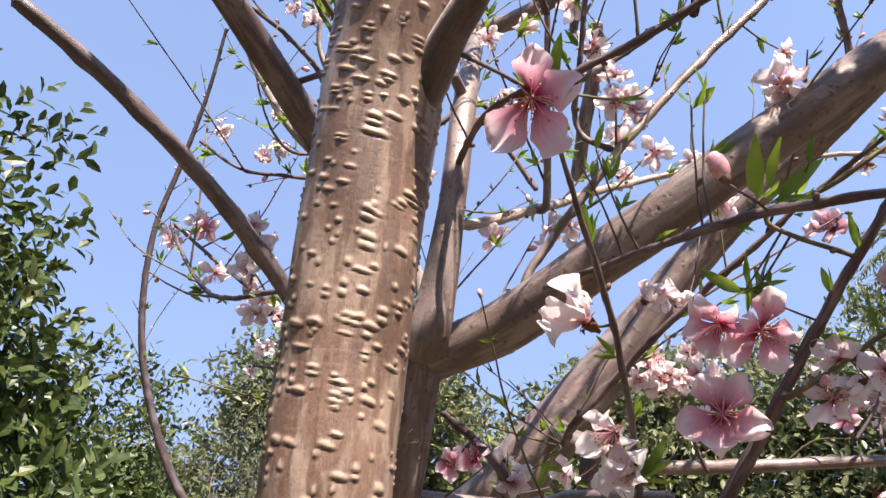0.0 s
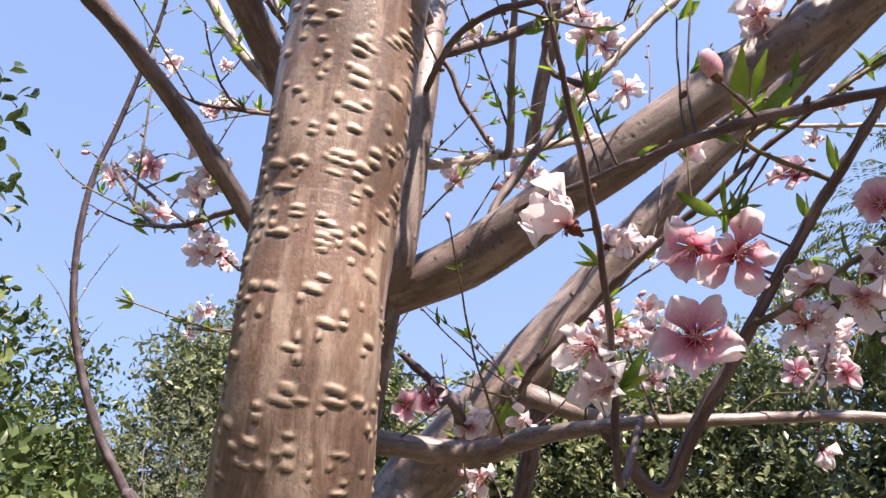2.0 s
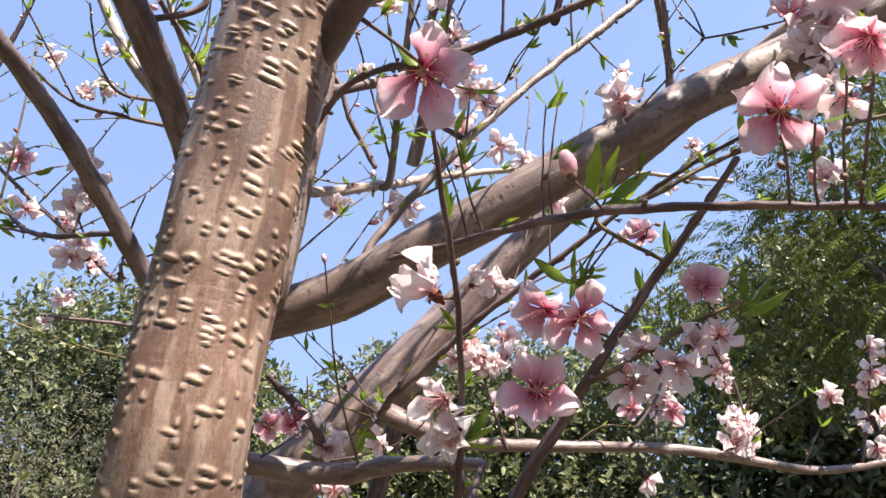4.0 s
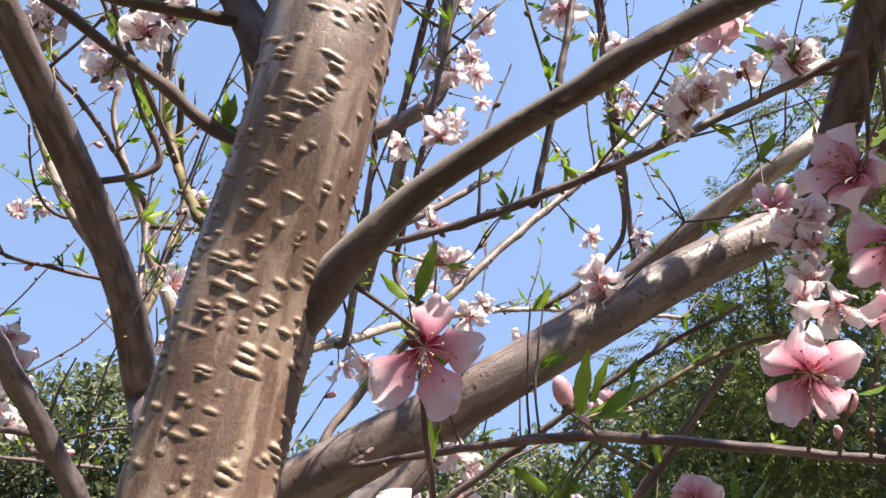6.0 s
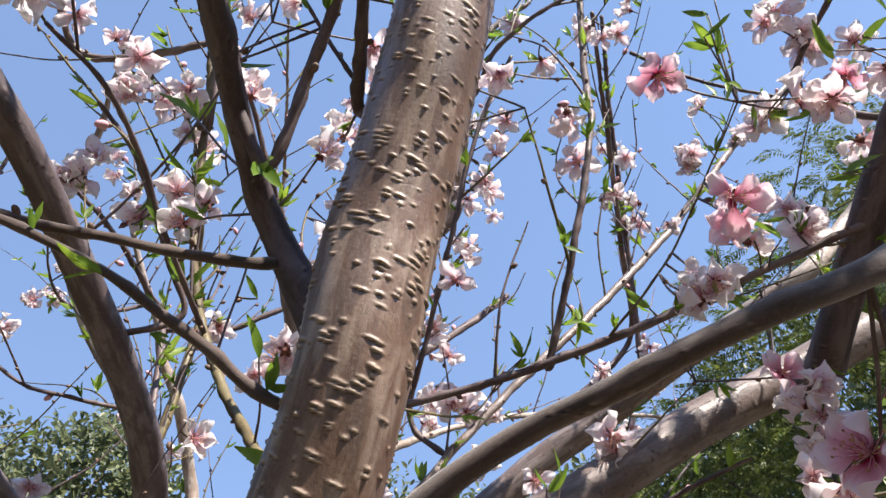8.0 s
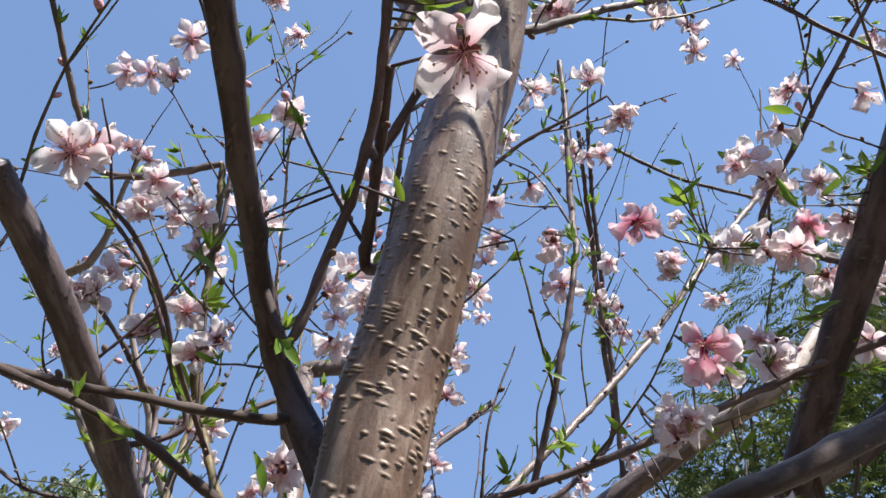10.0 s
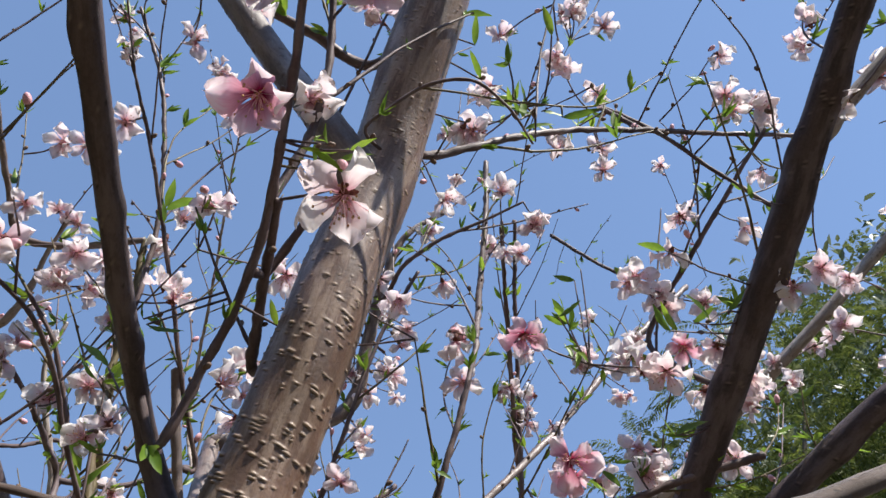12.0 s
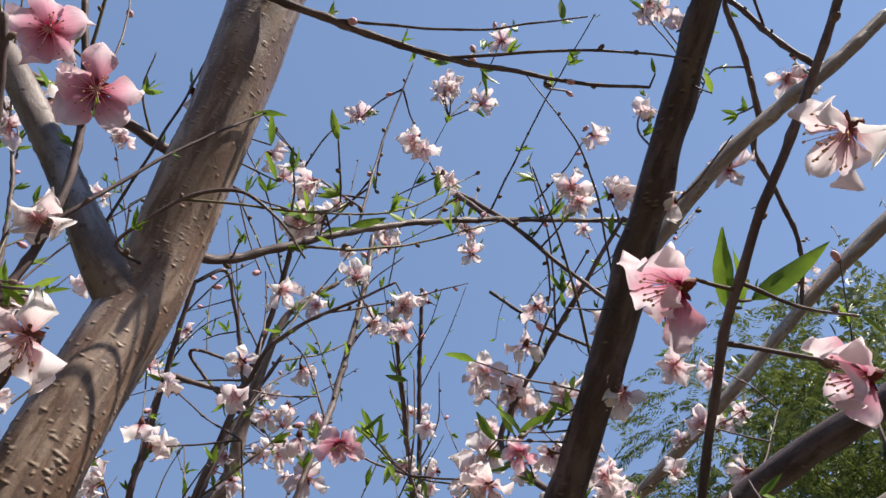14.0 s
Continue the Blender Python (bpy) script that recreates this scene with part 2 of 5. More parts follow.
def tube(name, rows, mat, round_n, step, pores=0.0, pore_size=(0.006, 0.0016, 0.0011), knobs=0.0, rough=0.02, cut=False, wander=0.0, fat=None):
    """A stem through rows of x, y, z (metres) and radius (millimetres), with raised pores (per square metre) and nodes; fat: the height below which pores are swollen."""
    r = np.random.default_rng(abs(hash(tuple(np.round(np.ravel(rows), 3)))) % 2**32)
    c, t = respaced(smooth_line(rows, 14), step)
    p, rad = c[:, :3].copy(), np.maximum(c[:, 3], 0.35) / 1000.0
    if wander:
        env = np.minimum(1, np.minimum(t, t[-1] - t) / 0.05)
        for k in range(3):
            p[:, k] += env * waves(t, wander, (0.05, 0.083, 0.14), r)
    tan, u, v = frames_along(p)
    th = np.linspace(0, 2 * np.pi, round_n, endpoint=False)
    T, TH = np.meshgrid(t, th, indexing="ij")
    R = np.repeat(rad[:, None], round_n, 1)
    h = np.zeros_like(R)
    for k in range(1, 5):
        h += rough * R * np.sin(k * TH + T / (0.035 + 0.02 * k) + r.uniform(0, 6.28)) * np.sin(T / (0.05 / k) + r.uniform(0, 6.28)) / k
    pore, slit_shade = np.zeros_like(R), np.zeros_like(R)
    if pores:
        area = (2 * np.pi * rad).mean() * t[-1]
        taken = []
        for _ in range(int(pores * area)):
            t0, a0 = r.uniform(0, t[-1]), r.uniform(0, 2 * np.pi)
            near = np.abs(t - t0) < 0.008
            if not near.any():
                continue
            rl = rad[near].mean()
            if any(abs(t0 - q) < 2.3 * pore_size[1] and abs((a0 - b + np.pi) % (2 * np.pi) - np.pi) * rl < 0.6 * pore_size[0] for q, b in taken):
                continue
            taken.append((t0, a0))
            k = r.uniform(0.3, 0.95) if r.random() < 0.6 else r.uniform(0.12, 0.35)
            w, hh, up = pore_size[0] * k, pore_size[1] * r.uniform(0.7, 1.3), pore_size[2] * r.uniform(0.5, 1.3)
            if fat is not None:
                swell = float(np.clip((fat - p[near, 2].mean()) / 0.12 + 0.5, 0, 1))
                hh, up, w = hh * (1 + 0.4 * swell), up * (1 - 0.3 * swell), w * (1 + 0.05 * swell)
                slim = 1 - 0.42 * float(np.clip((p[near, 2].mean() - 1.86) / 0.14, 0, 1))
                hh, up, w = hh * (0.3 + 0.7 * slim), up * slim, w * slim
            for j in range(1 if r.random() < 0.85 else 2):
                tj = t0 + j * 2.6 * hh
                da = (TH[near] - a0 + np.pi) % (2 * np.pi) - np.pi
                x, y = da * rl / w * 2, (T[near] - tj + 0.0006 * np.sin(da * 9)) / hh
                g = np.exp(-(x**4) * 0.8 - (y * (1 + 0.35 * x * x)) ** 4)
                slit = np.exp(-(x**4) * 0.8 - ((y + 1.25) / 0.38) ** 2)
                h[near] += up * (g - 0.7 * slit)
                # the slit is dug out, and its shade goes into the colour too
                slit_shade[near] = np.maximum(slit_shade[near], np.clip(slit * 1.25 - 0.2 * g, 0, 1))
                pore[near] = np.maximum(pore[near], np.clip(g * 1.25 - 0.5 * slit - 0.12, 0, 1))
    if knobs:
        s = r.uniform(0.2, 0.8) * knobs
        while s < t[-1]:
            a0 = r.uniform(0, 6.28)
            da = (TH - a0 + np.pi) % (2 * np.pi) - np.pi
            rl = np.interp(s, t, rad)
            ring = np.exp(-(((T - s) / (1.3 * rl + 0.0012)) ** 2))
            h += rl * ring * ((0.12 if rl < 0.004 else 0.03) + (0.35 if rl < 0.004 else 0.22) * np.exp(-(da / 0.9) ** 2))
            s += knobs * r.uniform(0.6, 1.4)
    X = p[:, None] + (R + h)[..., None] * (np.cos(TH)[..., None] * u[:, None] + np.sin(TH)[..., None] * v[:, None])
    n = len(t)
    i, j = np.meshgrid(np.arange(n - 1), np.arange(round_n), indexing="ij")
    k = (j + 1) % round_n
    faces = np.stack([i * round_n + j, i * round_n + k, (i + 1) * round_n + k, (i + 1) * round_n + j], -1).reshape(-1, 4).tolist()
    verts = X.reshape(-1, 3)
    uv = np.stack([(TH / (2 * np.pi) * (2 * np.pi * rad.mean())), T], -1).reshape(-1, 2)
    verts = np.vstack([verts, p[0] - tan[0] * rad[0] * 0.2, p[-1] + tan[-1] * rad[-1] * (0.05 if cut else 0.7)])
    uv = np.vstack([uv, uv[:1], uv[-1:]])
    for a in range(round_n):
        b = (a + 1) % round_n
        faces.append([n * round_n, b, a])
        faces.append([n * round_n + 1, (n - 1) * round_n + a, (n - 1) * round_n + b])
    return mesh_of(name, verts, faces, [mat], uv, pore=np.r_[pore.ravel(), 0, 0], slit_shade=np.r_[slit_shade.ravel(), 0, 0])


LINES = []  # the stems, to hang leaves and buds from


def grow(tree, kind, rows, mat=None, cut=False):
    rows = [tuple(q) for q in rows]
    big = max(q[3] for q in rows)
    if kind == "leader":
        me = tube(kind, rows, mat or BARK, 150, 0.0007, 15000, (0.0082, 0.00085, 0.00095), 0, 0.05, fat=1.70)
    elif mat is not BARK_YOUNG and kind == "limb" and big > 9.0:
        me = tube(kind, rows, mat or BARK_GREY, 64, 0.0014, 6500, (0.0050, 0.0008, 0.0007), 0, 0.04)
    elif kind == "branch" or big > 6:
        me = tube(kind, rows, mat or BARK_YOUNG, 30, 0.0020, 9000, (0.0022, 0.0011, 0.0005), 0.05, 0.02)
    else:
        me = tube(kind, rows, mat or BARK_TWIG, 10, 0.004, 0, knobs=0.022, rough=0.05, cut=cut, wander=0.0007)
    LINES.append((tree, kind, rows, big))
    return part(kind, me, tree)


# ---- ground ----
def ground_sheet():
    n = 60
    g = np.sign(np.linspace(-1, 1, n)) * np.abs(np.linspace(-1, 1, n)) ** 3 * 900
    x, y = np.meshgrid(g, g, indexing="ij")
    far = np.hypot(x, y)
    z = 0.05 * np.sin(x * 1.3) * np.cos(y * 0.9) * np.exp(-far / 30) - 0.03
    i, j = np.meshgrid(np.arange(n - 1), np.arange(n - 1), indexing="ij")
    f = np.stack([i * n + j, (i + 1) * n + j, (i + 1) * n + j + 1, i * n + j + 1], -1).reshape(-1, 4)
    ob = new("ground", mesh_of("ground", np.stack([x, y, z], -1).reshape(-1, 3), f, [EARTH]))
    tagged(ob, "brown orchard soil", "ground", kind="structure")


ground_sheet()

# ---- the peach tree ----
peach = thing("peach_tree", (0, 0.85, 0), "blossoming peach tree with brown corky bark and fresh leaves", "tree")
peach.location = (0, 0, 0)
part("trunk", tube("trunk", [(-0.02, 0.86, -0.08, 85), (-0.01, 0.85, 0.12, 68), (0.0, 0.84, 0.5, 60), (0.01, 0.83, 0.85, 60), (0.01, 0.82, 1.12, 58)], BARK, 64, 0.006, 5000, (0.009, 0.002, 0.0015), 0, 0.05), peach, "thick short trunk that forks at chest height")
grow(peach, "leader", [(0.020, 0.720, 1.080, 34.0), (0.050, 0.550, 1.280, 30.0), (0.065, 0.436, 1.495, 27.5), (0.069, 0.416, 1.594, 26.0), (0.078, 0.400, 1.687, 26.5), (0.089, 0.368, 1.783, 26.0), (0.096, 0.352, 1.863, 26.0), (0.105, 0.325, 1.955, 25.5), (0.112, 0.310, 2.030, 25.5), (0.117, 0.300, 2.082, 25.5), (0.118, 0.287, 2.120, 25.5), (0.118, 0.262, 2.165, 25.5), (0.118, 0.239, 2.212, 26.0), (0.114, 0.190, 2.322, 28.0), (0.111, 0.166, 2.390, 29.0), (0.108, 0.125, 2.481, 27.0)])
grow(peach, "limb", [(0.000, 0.840, 1.080, 30.0), (0.020, 0.860, 1.300, 24.0), (0.031, 0.873, 1.553, 19.8), (0.037, 0.848, 1.608, 20.9), (0.045, 0.821, 1.674, 22.5), (0.054, 0.804, 1.728, 24.4)])
grow(peach, "limb", [(0.000, 0.880, 1.080, 42.0), (0.000, 1.050, 1.300, 38.0), (0.047, 1.237, 1.546, 46.0), (0.143, 1.210, 1.665, 43.5), (0.252, 1.186, 1.792, 35.5), (0.348, 1.160, 1.911, 28.7), (0.456, 1.107, 2.027, 22.7), (0.559, 1.026, 2.108, 18.7), (0.652, 0.908, 2.181, 15.0), (0.733, 0.789, 2.239, 11.9)])
grow(peach, "limb", [(0.050, 0.816, 1.705, 21.9), (0.132, 0.778, 1.731, 23.9), (0.211, 0.727, 1.773, 22.7), (0.286, 0.687, 1.817, 21.3), (0.369, 0.662, 1.874, 20.6), (0.447, 0.648, 1.926, 20.5), (0.535, 0.631, 1.978, 20.7), (0.612, 0.604, 2.028, 21.1)])
grow(peach, "limb", [(0.054, 0.804, 1.728, 21.5), (0.060, 0.763, 1.711, 20.5), (0.071, 0.754, 1.756, 16.6), (0.079, 0.744, 1.818, 13.0), (0.083, 0.743, 1.878, 12.5), (0.086, 0.771, 1.966, 12.0), (0.085, 0.906, 2.165, 11.0)])
grow(peach, "twig", [(0.083, 0.743, 1.878, 5.7), (0.075, 0.846, 1.866, 5.5), (0.161, 0.936, 1.929, 5.6), (0.253, 1.030, 2.009, 5.0), (0.347, 1.110, 2.076, 4.4), (0.466, 1.182, 2.140, 3.9), (0.588, 1.235, 2.184, 3.7), (0.729, 1.281, 2.222, 3.6), (0.864, 1.311, 2.249, 3.4)], BARK_PALE)
grow(peach, "twig", [(0.162, 0.759, 1.746, 4.2), (0.153, 0.761, 1.777, 4.0), (0.266, 0.750, 1.936, 4.3), (0.403, 0.763, 2.097, 4.5), (0.522, 0.801, 2.247, 4.8), (0.643, 0.856, 2.416, 5.2), (0.753, 0.904, 2.572, 5.5), (0.878, 0.948, 2.740, 5.7), (0.995, 0.987, 2.895, 5.9)], BARK_GREY)
# the far ends of these two run on unseen, added to shade the leader
grow(peach, "limb", [(0.535, 0.631, 1.978, 15.9), (0.530, 0.591, 1.960, 15.2), (0.512, 0.481, 2.040, 15.4), (0.493, 0.358, 2.124, 15.1), (0.471, 0.245, 2.199, 14.4), (0.446, 0.122, 2.281, 12.6), (0.421, 0.006, 2.350, 10.3), (0.392, -0.114, 2.435, 9.1), (0.370, -0.210, 2.530, 8.0)], BARK_YOUNG)
grow(peach, "branch", [(0.084, 0.400, 1.690, 13.0), (0.101, 0.385, 1.706, 9.4), (0.114, 0.368, 1.720, 7.0), (0.131, 0.351, 1.737, 5.6), (0.156, 0.331, 1.754, 5.0), (0.185, 0.302, 1.767, 4.9), (0.196, 0.291, 1.773, 4.9), (0.230, 0.270, 1.790, 5.3), (0.264, 0.260, 1.807, 5.7), (0.360, 0.235, 1.862, 6.0), (0.500, 0.190, 1.940, 5.8), (0.620, 0.120, 2.030, 5.2), (0.720, 0.030, 2.140, 4.5)], BARK_FUZZ)
grow(peach, "twig", [(0.082, 0.741, 1.869, 2.9), (0.117, 0.659, 1.878, 2.8), (0.183, 0.634, 1.895, 3.0), (0.252, 0.605, 1.918, 3.2), (0.312, 0.570, 1.941, 3.3), (0.376, 0.536, 1.971, 3.3), (0.435, 0.513, 2.005, 3.2), (0.497, 0.475, 2.034, 3.4), (0.551, 0.431, 2.053, 3.9)])
grow(peach, "twig", [(0.192, 0.739, 1.762, 1.8), (0.161, 0.671, 1.723, 1.7), (0.209, 0.625, 1.725, 2.5), (0.258, 0.574, 1.725, 3.0), (0.302, 0.525, 1.717, 3.0), (0.349, 0.480, 1.704, 2.6), (0.405, 0.438, 1.691, 2.2), (0.458, 0.401, 1.677, 1.8)])
grow(peach, "twig", [(0.248, 0.693, 1.575, 2.5), (0.222, 0.645, 1.527, 2.4), (0.215, 0.617, 1.576, 2.2), (0.206, 0.584, 1.621, 2.1), (0.193, 0.547, 1.661, 1.9), (0.175, 0.506, 1.694, 1.7), (0.160, 0.466, 1.722, 1.2)])
grow(peach, "branch", [(0.197, 1.198, 1.728, 14.2), (0.216, 1.108, 1.693, 13.5), (0.309, 1.111, 1.668, 9.3), (0.406, 1.105, 1.669, 7.8), (0.502, 1.096, 1.675, 7.0), (0.599, 1.084, 1.679, 6.6), (0.695, 1.072, 1.671, 6.3), (0.791, 1.059, 1.664, 5.4), (0.897, 1.046, 1.686, 4.1), (1.003, 1.033, 1.728, 2.5)], BARK_GREY)
grow(peach, "branch", [(0.033, 0.867, 1.587, 10.7), (0.140, 0.893, 1.585, 10.2), (0.202, 0.797, 1.586, 7.0), (0.248, 0.693, 1.575, 4.3)], BARK_GREY)
grow(peach, "twig", [(0.197, 1.198, 1.728, 4.1), (0.197, 1.056, 1.670, 4.1), (0.197, 0.914, 1.669, 3.9), (0.234, 0.881, 1.707, 3.8), (0.277, 0.843, 1.747, 3.5), (0.317, 0.807, 1.780, 3.2), (0.363, 0.770, 1.815, 2.8), (0.405, 0.736, 1.848, 2.4), (0.453, 0.698, 1.879, 2.1), (0.500, 0.664, 1.904, 1.8)])
grow(peach, "twig", [(0.231, 0.733, 1.580, 5.4), (0.273, 0.750, 1.537, 5.2), (0.296, 0.725, 1.582, 5.1), (0.321, 0.697, 1.629, 4.8), (0.342, 0.668, 1.672, 4.3), (0.363, 0.636, 1.713, 3.7), (0.385, 0.598, 1.754, 3.1), (0.403, 0.560, 1.792, 2.4)])
grow(peach, "twig", [(0.332, 0.682, 1.650, 2.2), (0.329, 0.666, 1.642, 2.1), (0.364, 0.654, 1.664, 1.9), (0.398, 0.641, 1.687, 1.8), (0.434, 0.627, 1.706, 1.7)], BARK_OLIVE)
grow(peach, "twig", [(0.371, 0.622, 1.729, 1.7), (0.310, 0.609, 1.750, 1.7), (0.354, 0.605, 1.775, 1.9), (0.396, 0.593, 1.802, 1.9), (0.438, 0.576, 1.822, 1.8), (0.485, 0.558, 1.831, 1.6), (0.530, 0.538, 1.841, 1.5)], BARK_OLIVE)
grow(peach, "limb", [(0.054, 0.804, 1.728, 20.3), (0.011, 0.912, 1.770, 20.3), (-0.033, 1.021, 1.867, 19.3), (-0.046, 0.944, 1.902, 18.3), (-0.057, 0.868, 1.924, 16.5), (-0.066, 0.786, 1.929, 15.3), (-0.081, 0.692, 1.938, 13.9), (-0.104, 0.609, 1.955, 12.7), (-0.136, 0.525, 1.983, 11.8), (-0.178, 0.453, 2.013, 11.3)], BARK_DUSK)
grow(peach, "branch", [(0.043, 0.827, 1.658, 8.4), (0.017, 0.772, 1.642, 8.0), (-0.010, 0.737, 1.678, 7.8), (-0.038, 0.697, 1.715, 7.3), (-0.062, 0.656, 1.745, 6.9), (-0.088, 0.609, 1.773, 6.4), (-0.114, 0.564, 1.795, 6.0), (-0.147, 0.518, 1.818, 5.6), (-0.180, 0.476, 1.836, 5.0)], BARK_DUSK)
grow(peach, "branch", [(0.090, 0.365, 1.794, 12.7), (0.085, 0.390, 1.800, 12.1), (0.034, 0.385, 1.876, 6.7), (0.003, 0.261, 1.881, 5.6), (-0.021, 0.167, 1.893, 5.4), (-0.032, 0.129, 1.901, 5.6), (-0.042, 0.093, 1.911, 6.0)])
grow(peach, "twig", [(0.053, 0.397, 1.849, 2.9), (0.037, 0.389, 1.840, 2.8), (0.005, 0.389, 1.838, 2.5), (-0.028, 0.385, 1.836, 2.2), (-0.059, 0.378, 1.833, 2.1), (-0.090, 0.369, 1.830, 2.2), (-0.121, 0.360, 1.828, 2.2)], BARK_FUZZ)
grow(peach, "twig", [(0.087, 0.375, 1.760, 3.0), (0.054, 0.383, 1.772, 2.8), (0.028, 0.378, 1.787, 2.6), (0.001, 0.374, 1.800, 2.3), (-0.027, 0.366, 1.811, 2.1), (-0.056, 0.358, 1.817, 2.0), (-0.085, 0.350, 1.821, 2.0)], BARK_FUZZ)
grow(peach, "twig", [(0.017, 0.329, 1.883, 2.8), (0.037, 0.334, 1.855, 2.6), (0.045, 0.316, 1.894, 2.6), (0.052, 0.289, 1.932, 2.6), (0.051, 0.261, 1.964, 2.7), (0.044, 0.227, 1.997, 2.7), (0.037, 0.195, 2.025, 2.7), (0.027, 0.160, 2.056, 2.5), (0.016, 0.129, 2.083, 2.2)])
grow(peach, "twig", [(0.119, 0.270, 2.132, 3.7), (0.148, 0.313, 2.139, 3.5), (0.230, 0.313, 2.211, 3.1), (0.312, 0.321, 2.281, 2.8), (0.403, 0.326, 2.339, 2.7), (0.499, 0.323, 2.388, 2.6), (0.600, 0.308, 2.427, 2.4)])
grow(peach, "twig", [(0.380, 0.325, 2.326, 2.8), (0.348, 0.349, 2.377, 2.7), (0.396, 0.323, 2.330, 2.4), (0.442, 0.308, 2.281, 2.1), (0.491, 0.291, 2.231, 1.9)])
grow(peach, "twig", [(0.115, 0.172, 2.284, 3.2), (0.163, 0.167, 2.279, 3.0), (0.216, 0.160, 2.274, 2.7), (0.264, 0.151, 2.271, 2.3), (0.311, 0.137, 2.268, 1.9), (0.362, 0.121, 2.265, 1.5), (0.407, 0.102, 2.265, 1.2)])
grow(peach, "twig", [(0.117, 0.283, 2.085, 1.3), (0.093, 0.261, 2.077, 1.2), (0.108, 0.245, 2.098, 1.3), (0.128, 0.230, 2.115, 1.3), (0.155, 0.221, 2.121, 1.2), (0.182, 0.225, 2.112, 1.0), (0.206, 0.235, 2.097, 0.8)])
grow(peach, "limb", [(0.473, 0.260, 2.190, 6.5), (0.475, 0.271, 2.197, 6.2), (0.499, 0.222, 2.260, 6.6), (0.531, 0.175, 2.320, 7.0), (0.571, 0.126, 2.374, 7.0), (0.616, 0.076, 2.423, 6.7), (0.656, 0.027, 2.476, 6.2)], BARK_PALE)
grow(peach, "limb", [(0.652, 0.908, 2.181, 15.0), (0.733, 0.789, 2.239, 12.5), (0.864, 0.835, 2.385, 10.5), (0.919, 0.740, 2.468, 10.5), (0.977, 0.651, 2.553, 10.5), (1.037, 0.571, 2.647, 10.8), (1.099, 0.491, 2.739, 12.3), (1.165, 0.403, 2.821, 13.9), (1.231, 0.316, 2.903, 13.9)], BARK_PALE)
grow(peach, "twig", [(0.275, 0.592, 1.927, 3.3), (0.275, 0.595, 1.931, 3.1), (0.284, 0.553, 2.033, 2.9), (0.296, 0.537, 2.143, 3.0), (0.310, 0.568, 2.222, 3.4), (0.319, 0.588, 2.327, 3.5), (0.326, 0.602, 2.445, 3.6), (0.323, 0.607, 2.553, 3.6)])
grow(peach, "twig", [(0.583, 1.000, 2.127, 4.2), (0.613, 1.046, 2.182, 4.0), (0.584, 0.998, 2.317, 4.0), (0.549, 0.945, 2.448, 3.9), (0.510, 0.885, 2.575, 3.6), (0.473, 0.816, 2.698, 3.2)])
grow(peach, "twig", [(0.525, 1.210, 2.164, 5.0), (0.592, 1.181, 2.216, 5.0), (0.659, 1.152, 2.310, 4.7), (0.569, 0.994, 2.377, 4.3), (0.481, 0.845, 2.447, 3.6), (0.390, 0.693, 2.527, 2.6)])
grow(peach, "limb", [(0.116, 0.300, 2.060, 20.0), (0.088, 0.292, 2.082, 15.5), (0.056, 0.293, 2.122, 12.6), (0.020, 0.304, 2.172, 12.0), (-0.055, 0.305, 2.259, 11.6), (-0.126, 0.313, 2.340, 11.0), (-0.198, 0.322, 2.422, 10.0), (-0.275, 0.332, 2.511, 9.0), (-0.346, 0.341, 2.593, 8.0)], BARK_GREY)
grow(peach, "twig", [(0.118, 0.241, 2.223, 5.1), (0.094, 0.336, 2.264, 4.9), (0.032, 0.336, 2.277, 4.5), (-0.031, 0.334, 2.286, 3.6), (-0.094, 0.336, 2.288, 2.7), (-0.157, 0.345, 2.284, 1.7)])
grow(peach, "twig", [(0.085, 0.379, 1.748, 3.6), (0.069, 0.461, 1.760, 3.6), (0.053, 0.542, 1.807, 3.4), (0.017, 0.592, 1.876, 3.3), (-0.013, 0.627, 1.956, 3.3), (-0.033, 0.642, 2.045, 3.3), (-0.045, 0.641, 2.138, 3.3), (-0.060, 0.629, 2.229, 3.3)], BARK_OLIVE)
grow(peach, "twig", [(0.054, 0.804, 1.728, 10.0), (0.024, 1.043, 1.785, 10.0), (-0.006, 1.283, 1.947, 9.6), (-0.060, 1.237, 2.087, 8.6), (-0.101, 1.214, 2.152, 7.4), (-0.118, 1.197, 2.198, 6.0), (-0.156, 1.169, 2.263, 4.9), (-0.191, 1.137, 2.339, 4.1), (-0.188, 1.112, 2.410, 3.4)], BARK_PALE)
grow(peach, "twig", [(0.005, 0.607, 1.905, 2.1), (-0.010, 0.562, 1.914, 2.0), (-0.032, 0.523, 1.937, 1.9), (-0.050, 0.482, 1.959, 1.8), (-0.072, 0.440, 1.974, 1.7), (-0.102, 0.401, 1.976, 1.4)])
grow(peach, "twig", [(-0.060, 0.848, 1.926, 6.7), (-0.145, 0.872, 2.031, 6.7), (-0.231, 0.896, 2.200, 6.4), (-0.206, 0.872, 2.235, 5.3), (-0.193, 0.843, 2.271, 4.0), (-0.189, 0.810, 2.307, 2.9), (-0.179, 0.779, 2.344, 2.1)], BARK_PALE)
grow(peach, "twig", [(0.234, 0.751, 1.893, 2.9), (0.198, 0.766, 1.932, 2.7), (0.201, 0.729, 2.006, 2.6), (0.208, 0.698, 2.082, 2.5), (0.215, 0.675, 2.162, 2.4), (0.227, 0.652, 2.241, 2.3), (0.250, 0.626, 2.316, 2.2)])
